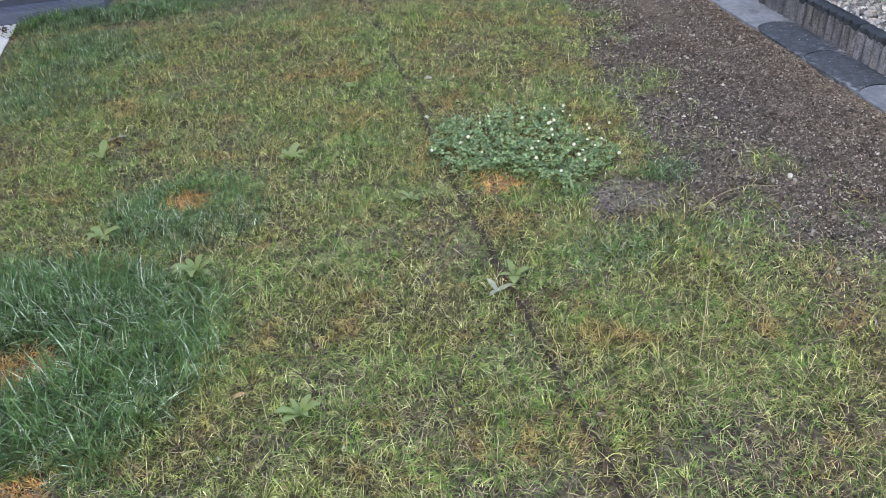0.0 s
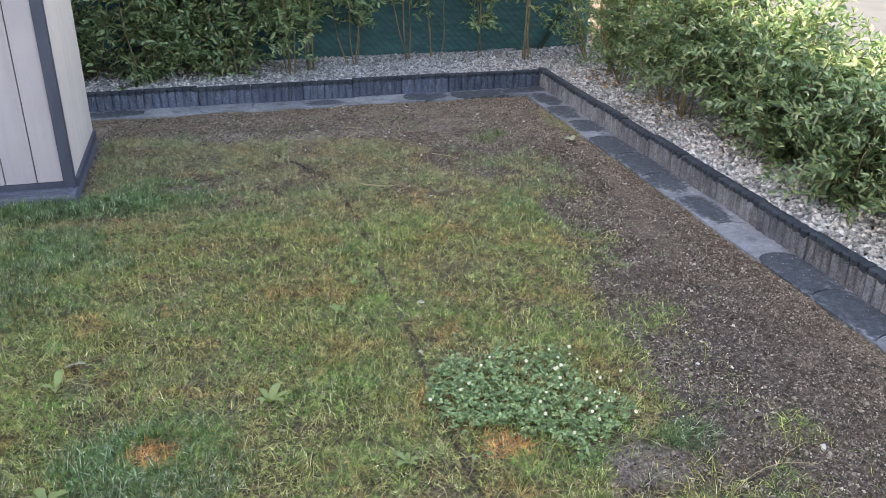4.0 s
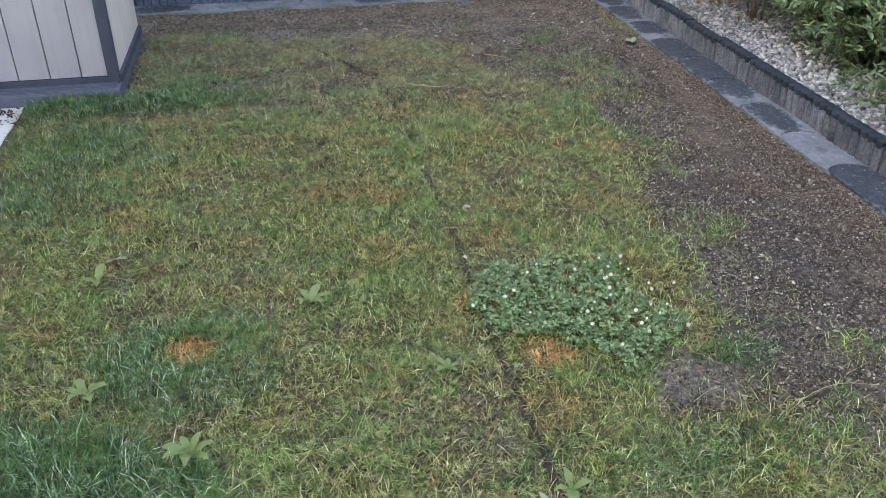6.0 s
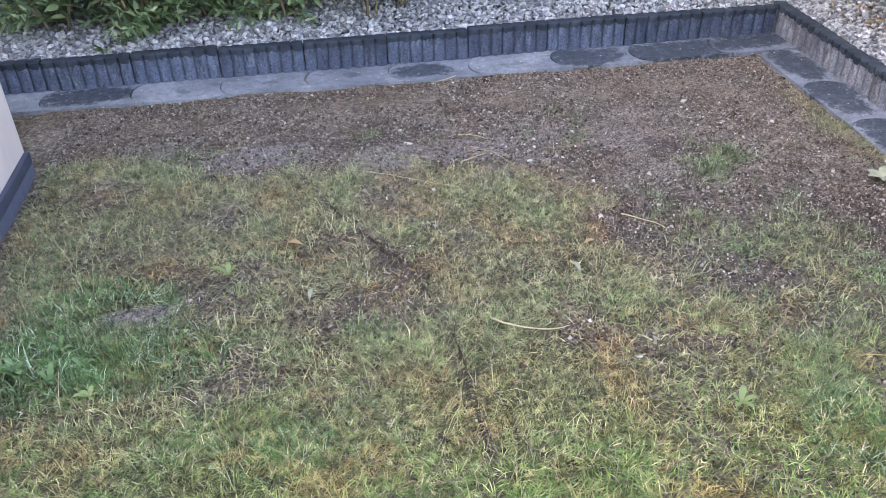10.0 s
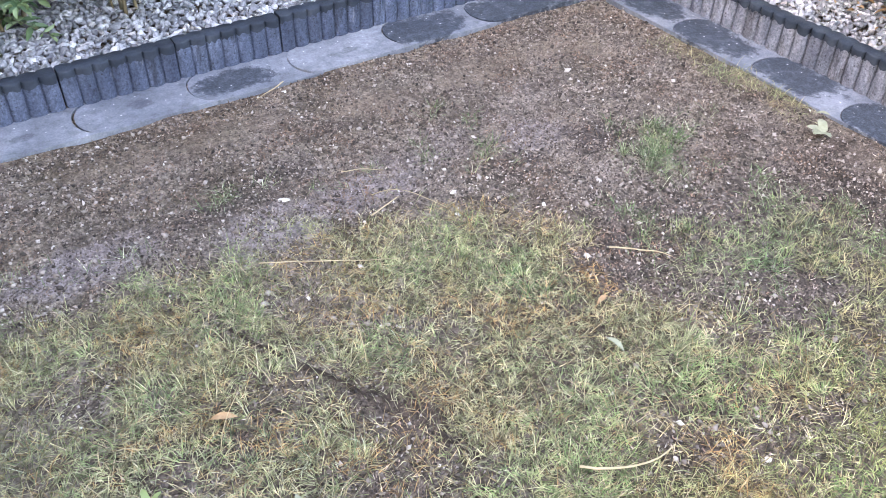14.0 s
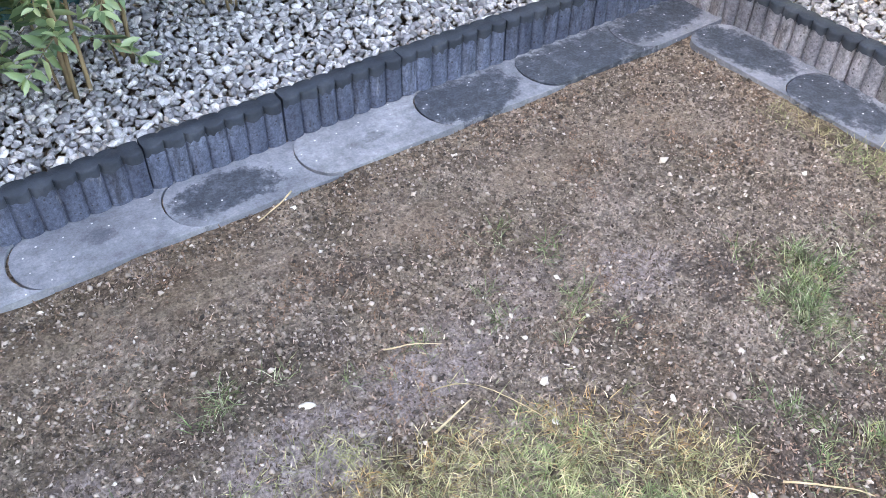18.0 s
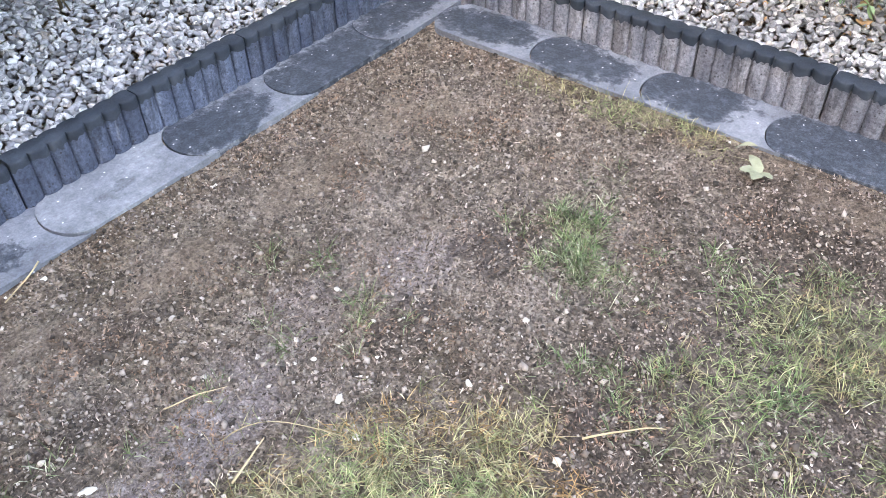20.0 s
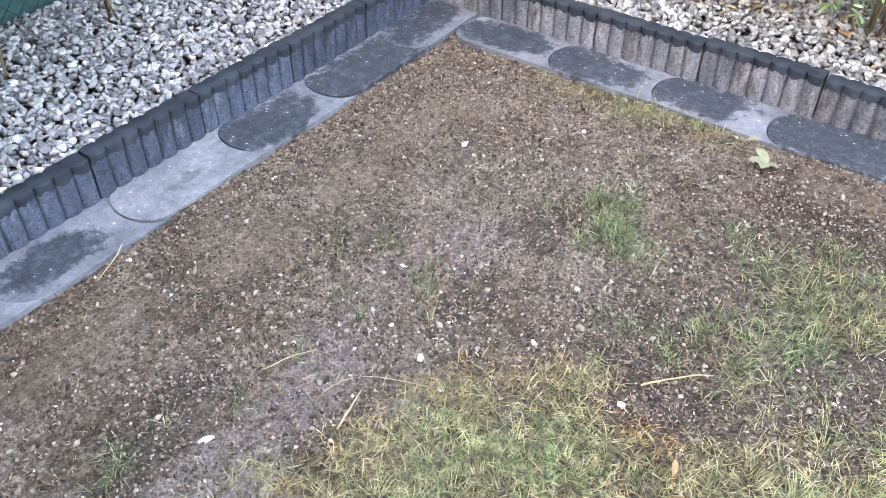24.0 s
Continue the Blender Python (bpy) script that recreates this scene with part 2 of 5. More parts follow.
def make_mowing_mat(name, dark, long, wide, shift, ragged):
    """Cast concrete with a pale bloom and a dark stain of its own shape."""
    m = Mat(name, 0.72, spec=0.35)
    m.own_place()
    mott, fine = m.noise(7, 6, 0.7), m.noise(42, 5, 0.7)
    grain = m.noise(190, 4, 0.75)
    own = m.each()
    base = m.ramp(m.math("ADD", m.math("MULTIPLY", mott, 0.65), m.math("MULTIPLY", fine, 0.35)), (0.34, (0.095, 0.108, 0.127)), (0.5, (0.17, 0.187, 0.212)), (0.66, (0.272, 0.292, 0.318)))
    base = m.mix(own, base, m.mix(1.0, base, (0.80, 0.81, 0.84), "MULTIPLY"))
    ax = m.math("POWER", m.math("ABSOLUTE", m.math("DIVIDE", m.math("SUBTRACT", m.axis(0), shift), long)), 2.2)
    ay = m.math("POWER", m.math("ABSOLUTE", m.math("DIVIDE", m.math("ADD", m.axis(1), m.math("MULTIPLY", m.math("SUBTRACT", own, 0.5), 0.03)), wide)), 2.2)
    off = m.math("ADD", m.math("ADD", ax, ay), m.math("MULTIPLY", m.math("SUBTRACT", mott, 0.5), ragged))
    off = m.math("ADD", off, m.math("MULTIPLY", m.math("SUBTRACT", fine, 0.5), 2.2))
    stain = m.ramp(off, (0.42, 1.0), (0.72, 0.72), (1.0, 0.0))
    c = m.mix(m.math("MULTIPLY", stain, dark), base, m.mix(m.ramp(fine, (0.48, 0.0), (0.7, 0.6)), m.ramp(grain, (0.3, (0.012, 0.018, 0.027)), (0.7, (0.036, 0.048, 0.064))), (0.10, 0.118, 0.142)))
    c = m.mix(0.55, c, m.ramp(grain, (0.32, (0.5, 0.5, 0.5)), (0.66, (1.2, 1.2, 1.2))), "MULTIPLY")
    grime = m.ramp(m.noise(19, 6, 0.75), (0.52, 0.0), (0.66, 0.55))
    c = m.mix(grime, c, m.mix(1.0, c, (0.5, 0.52, 0.52), "MULTIPLY"))
    specks = m.ramp(m.voronoi(48), (0.07, 1.0), (0.13, 0.0))
    c = m.mix(m.math("MULTIPLY", specks, m.ramp(fine, (0.49, 0.0), (0.55, 0.9))), c, (0.66, 0.66, 0.64))
    m.colour(c)
    m.bump(m.math("ADD", grain, fine), 0.4, 0.003)
    return m.m


def make_palisade_mat(name, tint):
    """Exposed-grain concrete sides."""
    m = Mat(name, 0.85, spec=0.25)
    m.own_place()
    grain = m.noise(120, 5, 0.85)
    blot = m.noise(11, 5, 0.6, stretch=(1, 1, 0.35))
    c = m.ramp(blot, (0.3, (0.05, 0.058, 0.078)), (0.5, (0.125, 0.138, 0.168)), (0.68, (0.25, 0.268, 0.31)))
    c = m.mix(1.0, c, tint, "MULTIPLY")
    c = m.mix(m.each(), c, m.mix(1.0, c, (0.55, 0.55, 0.57), "MULTIPLY"))
    c = m.mix(0.8, c, m.ramp(grain, (0.34, (0.35, 0.35, 0.35)), (0.5, (0.95, 0.95, 0.95)), (0.66, (1.6, 1.58, 1.55))), "MULTIPLY")
    streak = m.ramp(m.noise(11, 6, 0.75, stretch=(1, 1, 0.20)), (0.49, 0.0), (0.62, 0.9))
    c = m.mix(streak, c, m.mix(1.0, c, (0.26, 0.25, 0.25), "MULTIPLY"))
    pits = m.ramp(m.voronoi(85), (0.12, 0.9), (0.26, 0.0))
    c = m.mix(m.math("MULTIPLY", pits, m.ramp(m.noise(60, 3), (0.45, 0.0), (0.6, 1.0))), c, (0.02, 0.021, 0.024))
    white = m.ramp(m.noise(26, 4, 0.7, stretch=(1, 1, 0.3)), (0.62, 0.0), (0.74, 0.45))
    c = m.mix(white, c, (0.36, 0.38, 0.42))
    m.colour(c)
    m.bump(grain, 0.8, 0.004)
    return m.m


def make_cap_mat():
    m = Mat("palisade_cap", 0.8, spec=0.3)
    grain = m.noise(160, 4, 0.75)
    c = m.ramp(m.noise(14, 4), (0.3, (0.010, 0.016, 0.025)), (0.55, (0.026, 0.036, 0.05)), (0.75, (0.06, 0.072, 0.09)))
    m.colour(m.mix(0.5, c, m.ramp(grain, (0.3, (0.5, 0.5, 0.5)), (0.7, (1.2, 1.2, 1.2))), "MULTIPLY"))
    m.bump(grain, 0.6, 0.003)
    return m.m


def make_gravel_mat():
    m = Mat("marble_gravel", 0.7, spec=0.25)
    tone = m.island()
    vein = m.noise(55, 6, 0.75)
    c = m.ramp(tone, (0.0, (0.11, 0.112, 0.12)), (0.3, (0.225, 0.226, 0.236)), (0.62, (0.365, 0.366, 0.374)), (0.93, (0.57, 0.57, 0.565)), (1.0, (0.36, 0.31, 0.27)))
    c = m.mix(m.ramp(vein, (0.40, 0.7), (0.53, 0.0)), c, (0.13, 0.134, 0.142))
    c = m.mix(m.ramp(m.noise(62, 4, 0.7), (0.56, 0.0), (0.66, 0.45)), c, (0.62, 0.62, 0.61))
    m.colour(c)
    m.bump(m.noise(190, 4), 0.5, 0.004)
    return m.m


def make_pebble_mat():
    m = Mat("soil_pebbles", 0.8, spec=0.3)
    c = m.ramp(m.island(), (0.0, (0.028, 0.022, 0.018)), (0.4, (0.095, 0.074, 0.058)), (0.7, (0.21, 0.172, 0.142)), (0.92, (0.31, 0.265, 0.225)), (0.985, (0.42, 0.37, 0.32)), (1.0, (0.60, 0.56, 0.50)))
    m.colour(c)
    return m.m


def make_grass_mat(name, stops, dry, green, share=0.3, rough=0.42, paler=None):
    m = Mat(name, rough, spec=0.25)
    tone = m.island()
    c = m.ramp(tone, *stops)
    drift = m.math("MULTIPLY", m.math("ADD", m.axis(1), 2.6), 0.010)
    patch = m.ramp(m.math("ADD", m.noise(5.5, 6, 0.72), drift), (0.52, 0.0), (0.585, 0.9))
    c = m.mix(m.math("MULTIPLY", patch, m.ramp(tone, (0.1, 0.2), (0.6, 1.0))), c, dry)
    fresh = m.ramp(m.math("SUBTRACT", m.noise(4.3, 5, 0.7), drift), (0.47, 0.0), (0.55, 0.95))
    c = m.mix(m.math("MULTIPLY", fresh, m.ramp(tone, (0.5, 1.0), (0.9, 0.0))), c, green)
    # worn, greyer blades towards the bare strip
    if paler:
        c = m.mix(m.math("MULTIPLY", m.ramp(m.math("ADD", m.axis(1), 2.2), (0.1, 0.0), (0.8, 0.68)), m.ramp(tone, (0.2, 0.4), (0.7, 1.0))), c, paler)
    c = m.mix(0.75, c, m.ramp(m.noise(21, 4, 0.7), (0.34, (0.40, 0.41, 0.38)), (0.5, (1.0, 1.0, 1.0)), (0.66, (1.5, 1.47, 1.45))), "MULTIPLY")
    c = m.mix(0.8, c, m.ramp(m.noise(58, 3, 0.65), (0.36, (0.32, 0.32, 0.30)), (0.5, (1.0, 1.0, 1.0)), (0.62, (1.55, 1.53, 1.5))), "MULTIPLY")
    m.colour(c)
    m.thin(c, share)
    return m.m


def make_leaf_mat(name, low, mid, high, share=0.3, gloss=0.35):
    m = Mat(name, gloss, spec=0.5)
    c = m.ramp(m.island(), (0.0, low), (0.55, mid), (1.0, high))
    c = m.mix(m.ramp(m.noise(30, 3), (0.35, 0.35), (0.65, 0.0)), c, low)
    m.colour(c)
    m.thin(m.mix(1.0, c, (1.2, 1.3, 0.7), "MULTIPLY"), share)
    return m.m


def make_plain(name, a, b, scale=20, rough=0.7, bump=0.3, dist=0.003, stretch=None, metal=0.0):
    m = Mat(name, rough, metal)
    n = m.noise(scale, 5, 0.6, stretch=stretch)
    m.colour(m.ramp(n, (0.3, a), (0.7, b)))
    if bump:
        m.bump(m.noise(scale * 9, 4, 0.6, stretch=stretch), bump, dist)
    return m.m


def make_shed_mat(name, a, b):
    m = Mat(name, 0.5, spec=0.4)
    c = m.ramp(m.noise(3.5, 5), (0.3, a), (0.7, b))
    dirt = m.ramp(m.noise(16, 6, 0.7, stretch=(1, 1, 0.06)), (0.48, 0.0), (0.75, 0.6))
    m.colour(m.mix(dirt, c, tuple(0.8 * v for v in a)))
    m.bump(m.noise(90, 3, 0.5, stretch=(6, 6, 0.4)), 0.35, 0.003)
    return m.m


def make_slab_mat():
    m = Mat("pale_concrete", 0.8, spec=0.3)
    c = m.ramp(m.noise(5, 6, 0.65), (0.3, (0.50, 0.48, 0.465)), (0.7, (0.60, 0.58, 0.56)))
    spots = m.ramp(m.noise(26, 3, 0.8), (0.68, 0.0), (0.76, 0.5))
    m.colour(m.mix(spots, c, (0.33, 0.30, 0.26)))
    m.bump(m.noise(160, 4), 0.3, 0.002)
    return m.m


SOIL = make_ground_mat()
STONE_KINDS = {
    "o": (make_mowing_mat("mowing_stone_oval", 0.92, 0.125, 0.062, 0.02, 1.0), "grey concrete mowing stone with a dark oval stain"),
    "r": (make_mowing_mat("mowing_stone_rim", 0.95, 0.17, 0.072, 0.0, 1.5), "dark concrete mowing stone with a pale rim"),
    "d": (make_mowing_mat("mowing_stone_dark", 0.95, 0.30, 0.105, 0.0, 1.2), "dark anthracite concrete mowing stone beside the soil"),
    "h": (make_mowing_mat("mowing_stone_half", 0.93, 0.17, 0.09, 0.055, 3.4), "concrete mowing stone, dark at its rounded end"),
    "p": (make_mowing_mat("mowing_stone_pale", 0.4, 0.03, 0.02, -0.02, 3.6), "pale blue-grey concrete mowing stone beside the soil"),
}
# the side row's tint is about twice the back row's, and warmer
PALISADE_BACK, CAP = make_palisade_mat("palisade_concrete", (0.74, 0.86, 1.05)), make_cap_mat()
PALISADE_SIDE = make_palisade_mat("palisade_side_concrete", (1.62, 1.55, 1.48))
GRAVEL, PEBBLE = make_gravel_mat(), make_pebble_mat()
GRASS = make_grass_mat("lawn_blades", ((0.0, (0.045, 0.05, 0.013)), (0.35, (0.15, 0.186, 0.042)), (0.62, (0.275, 0.318, 0.09)), (0.85, (0.41, 0.425, 0.155)), (1.0, (0.66, 0.60, 0.35))), (0.46, 0.335, 0.13), (0.125, 0.24, 0.055), rough=0.5, paler=(0.31, 0.285, 0.205))
THATCH = make_grass_mat("dead_thatch", ((0.0, (0.06, 0.04, 0.02)), (0.4, (0.17, 0.115, 0.055)), (0.75, (0.31, 0.23, 0.115)), (1.0, (0.52, 0.43, 0.26))), (0.34, 0.19, 0.075), (0.24, 0.20, 0.11), 0.1, 0.7)
# palest tones put the silvery sky sheen of the tufts into the colour
LUSH = make_grass_mat("lush_blades", ((0.0, (0.02, 0.046, 0.016)), (0.4, (0.07, 0.14, 0.046)), (0.66, (0.15, 0.25, 0.108)), (0.88, (0.30, 0.40, 0.255)), (1.0, (0.58, 0.62, 0.50))), (0.13, 0.22, 0.07), (0.065, 0.15, 0.045), rough=0.4)
SPROUT = make_grass_mat("sprout_blades", ((0.0, (0.055, 0.07, 0.032)), (0.4, (0.12, 0.16, 0.075)), (0.75, (0.21, 0.265, 0.145)), (1.0, (0.46, 0.46, 0.34))), (0.20, 0.215, 0.115), (0.11, 0.18, 0.075), rough=0.5)
DRY = make_grass_mat("dry_blades", ((0.0, (0.24, 0.10, 0.035)), (0.5, (0.55, 0.27, 0.09)), (1.0, (0.68, 0.45, 0.22))), (0.52, 0.26, 0.09), (0.52, 0.26, 0.09))
LITTER = make_grass_mat("litter_fibres", ((0.0, (0.03, 0.022, 0.018)), (0.4, (0.10, 0.074, 0.058)), (0.7, (0.20, 0.152, 0.122)), (0.95, (0.31, 0.255, 0.21)), (1.0, (0.46, 0.40, 0.33))), (0.22, 0.135, 0.09), (0.15, 0.125, 0.115), 0.05, 0.85)
PRIVET = make_leaf_mat("privet_leaves", (0.05, 0.105, 0.055), (0.16, 0.25, 0.135), (0.38, 0.48, 0.28), 0.32, 0.32)
CLOVER = make_leaf_mat("clover_leaves", (0.042, 0.09, 0.03), (0.125, 0.21, 0.075), (0.32, 0.42, 0.20), 0.14, 0.55)
WEED = make_leaf_mat("weed_leaves", (0.13, 0.18, 0.055), (0.235, 0.295, 0.11), (0.36, 0.41, 0.19), 0.25, 0.45)
BARK = make_plain("privet_bark", (0.13, 0.10, 0.06), (0.27, 0.215, 0.13), 30, 0.85, 0.5, 0.003, (1, 1, 0.3))
TWIG_DRY = make_plain("dry_straw", (0.30, 0.235, 0.13), (0.46, 0.37, 0.23), 40, 0.7, 0.2)
FLOWER = make_plain("white_petals", (0.58, 0.54, 0.40), (0.78, 0.74, 0.62), 200, 0.7, 0.3)
PALE_STONE = make_plain("pale_pebble", (0.40, 0.37, 0.32), (0.58, 0.55, 0.49), 60, 0.75, 0.4)
DEAD_LEAF = make_plain("dead_leaf", (0.24, 0.135, 0.06), (0.40, 0.26, 0.14), 50, 0.7, 0.3)
PALE_LEAF = make_plain("pale_leaf", (0.17, 0.18, 0.115), (0.27, 0.28, 0.19), 50, 0.6, 0.3)
# darker mauve-grey for front boards and back, lighter cream for the side walls
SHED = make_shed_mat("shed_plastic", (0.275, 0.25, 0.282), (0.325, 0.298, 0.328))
SHED_SIDE = make_shed_mat("shed_side_plastic", (0.455, 0.39, 0.372), (0.52, 0.45, 0.43))
SHED_DARK = make_plain("shed_dark_plastic", (0.024, 0.030, 0.050), (0.042, 0.051, 0.08), 12, 0.5, 0.25, 0.002, (1, 1, 0.3))
SLAB = make_slab_mat()
DARK_SOIL = make_plain("dark_soil", (0.022, 0.015, 0.011), (0.085, 0.06, 0.043), 90, 0.9, 0.8, 0.006)
# the trims' dark plastic, with the sky's reflection put in as lighter blue-grey
SHED_BASE_SKYLIT = make_plain("shed_base_sky_tint", (0.06, 0.07, 0.105), (0.095, 0.108, 0.15), 14, 0.45, 0.3, 0.002, (1, 3, 1))
SCREEN = make_plain("green_screen_fabric", (0.012, 0.066, 0.078), (0.036, 0.13, 0.15), 9, 0.8, 1.0, 0.006, (1, 1, 5))
WIRE = make_plain("green_wire", (0.02, 0.05, 0.04), (0.035, 0.075, 0.06), 50, 0.5, 0.0, metal=0.2)
ROAD = make_plain("grey_paving", (0.06, 0.063, 0.066), (0.085, 0.088, 0.092), 3, 0.85, 0.4)
RENDER = make_plain("shade_wall_render", (0.62, 0.60, 0.56), (0.72, 0.70, 0.66), 4, 0.9, 0.4)

# ---- plan ----
PITCH, EDGE_W, TOP = 0.30, 0.168, 0.116
STEP_Z = 0.075


def ramp_noise(x, y, cell, seed):
    """Smooth noise from 0 to 1 over the plan."""
    rng = np.random.default_rng(seed)
    grid = rng.random((64, 64))
    u, v = np.asarray(x) / cell + 100.0, np.asarray(y) / cell + 100.0
    i, j = np.floor(u).astype(int), np.floor(v).astype(int)
    f, g = u - i, v - j
    f, g = f * f * (3 - 2 * f), g * g * (3 - 2 * g)
    a, b, c, d = grid[i % 64, j % 64], grid[(i + 1) % 64, j % 64], grid[i % 64, (j + 1) % 64], grid[(i + 1) % 64, (j + 1) % 64]
    return (a * (1 - f) + b * f) * (1 - g) + (c * (1 - f) + d * f) * g


def ground_z(x, y):
    x, y = np.asarray(x, float), np.asarray(y, float)
    low = -0.0125 + 0.010 * ramp_noise(x, y, 0.22, 1) + 0.008 * ramp_noise(x, y, 0.07, 2) + 0.004 * ramp_noise(x, y, 0.03, 3)
    high = STEP_Z - 0.02 + 0.015 * ramp_noise(x, y, 0.3, 4)
    return np.where((x > 0.025) | (y > 0.025), high, low)


def inside(x, y, poly):
    x, y = np.asarray(x), np.asarray(y)
    hit = np.zeros(x.shape, bool)
    for (x0, y0), (x1, y1) in zip(poly, poly[1:] + poly[:1]):
        cross = (y0 > y) != (y1 > y)
        hit ^= cross & (x < (x1 - x0) * (y - y0) / ((y1 - y0) or 1e-9) + x0)
    return hit


# ---- ground ----
def build_ground():
    fine_x, fine_y = np.arange(-3.1, 0.9, 0.02), np.arange(-4.8, 0.9, 0.02)
    xs = np.concatenate([[-900, -200, -60, -20, -8, -4.5], fine_x, [1.4, 2.5, 5, 12, 40, 150, 900]])
    ys = np.concatenate([[-900, -200, -60, -20, -9, -6.5], fine_y, [1.4, 2.5, 5, 12, 40, 150, 900]])
    gx, gy = np.meshgrid(xs, ys)
    v = np.stack([gx.ravel(), gy.ravel(), ground_z(gx, gy).ravel()], 1)
    w = len(xs)
    i, j = np.meshgrid(np.arange(w - 1), np.arange(len(ys) - 1))
    a = (j * w + i).ravel()
    faces = np.stack([a, a + 1, a + w + 1, a + w], 1)
    me = raw_mesh("ground", v, faces.ravel(), np.full(len(faces), 4), True)
    return tagged(part_mesh("ground", me, SOIL), "brown garden soil with fine crumbs and bare patches", "ground", kind="structure")


build_ground()


# ---- concrete edging ----
def mowing_mesh(sag=0.06):
    """One flat edging stone: rounded at one end, hollowed to match at the other. Length along x, its middle at the origin."""
    bm = bmesh.new()
    half, w, gap, steps = PITCH / 2, EDGE_W / 2, 0.0022, 10
    outline = []
    for k in range(steps + 1):
        a = -math.pi / 2 + math.pi * k / steps
        outline.append((half - gap - sag * (1 - math.cos(a)), w * math.sin(a)))
    for k in range(steps + 1):
        a = math.pi / 2 - math.pi * k / steps
        outline.append((-half + gap - sag * (1 - math.cos(a)), w * math.sin(a)))
    top = [bm.verts.new((x, y, 0.0)) for x, y in outline]
    f = bm.faces.new(top)
    bmesh.ops.inset_region(bm, faces=[f], thickness=0.004, depth=0.0025)
    rim = [e for e in bm.edges if e.is_boundary]
    ext = bmesh.ops.extrude_edge_only(bm, edges=rim)
    for v in ext["geom"]:
        if isinstance(v, bmesh.types.BMVert):
            v.co.z -= 0.045
    bmesh.ops.recalc_face_normals(bm, faces=bm.faces)
    me = bpy.data.meshes.new("mowing_stone")
    bm.to_mesh(me)
    bm.free()
    return me


def palisade_meshes():
    """A fluted palisade block: seven half-round posts in one casting, and its dark cap. Front towards -y."""
    n, r = 7, PITCH / 14
    gap, mid = 0.0022, 0.0185
    def outline(depth, base):
        prof = []
        for side in (-1, 1):
            for k in range(n) if side < 0 else range(n - 1, -1, -1):
                cx = -PITCH / 2 + r + 2 * r * k
                for s in range(9):
                    a = math.pi - math.pi * s / 8 if side < 0 else math.pi * s / 8
                    rr = r * (0.99 if 0 < s < 8 else 0.95)
                    x = cx + rr * math.cos(a)
                    prof.append((min(max(x, -PITCH / 2 + gap), PITCH / 2 - gap), side * (depth * r * math.sin(a) + base)))
        return prof

    def wall(bm, prof, z0, z1, round_edge):
        def ring(grow, z):
            return [bm.verts.new((x, mid + y * (1 + grow), z)) for x, y in prof]
        rings = [ring(0.0, z0), ring(0.0, z1 - round_edge)]
        if round_edge:
            rings += [ring(-0.05, z1 - 0.3 * round_edge), ring(-0.16, z1)]
        m = len(prof)
        for a, b in zip(rings, rings[1:]):
            for k in range(m):
                bm.faces.new((a[k], a[(k + 1) % m], b[(k + 1) % m], b[k]))
        bm.faces.new(rings[-1])

    b1 = bmesh.new()
    wall(b1, outline(0.52, 0.0122), -0.06, TOP - 0.016, 0.0)
    b2 = bmesh.new()
    wall(b2, outline(0.50, 0.0152), TOP - 0.020, TOP, 0.006)
    lip = random.Random(41)
    for v in b2.verts:
        if v.co.z < TOP - 0.019:
            v.co.z += lip.uniform(-0.006, 0.005)
    out = []
    for bm, nm in ((b1, "palisade_body"), (b2, "palisade_cap")):
        bmesh.ops.recalc_face_normals(bm, faces=bm.faces)
        me = bpy.data.meshes.new(nm)
        for f in bm.faces:
            f.smooth = True
        bm.to_mesh(me)
        bm.free()
        me.set_sharp_from_angle(angle=radians(48))
        out.append(me)
    return out


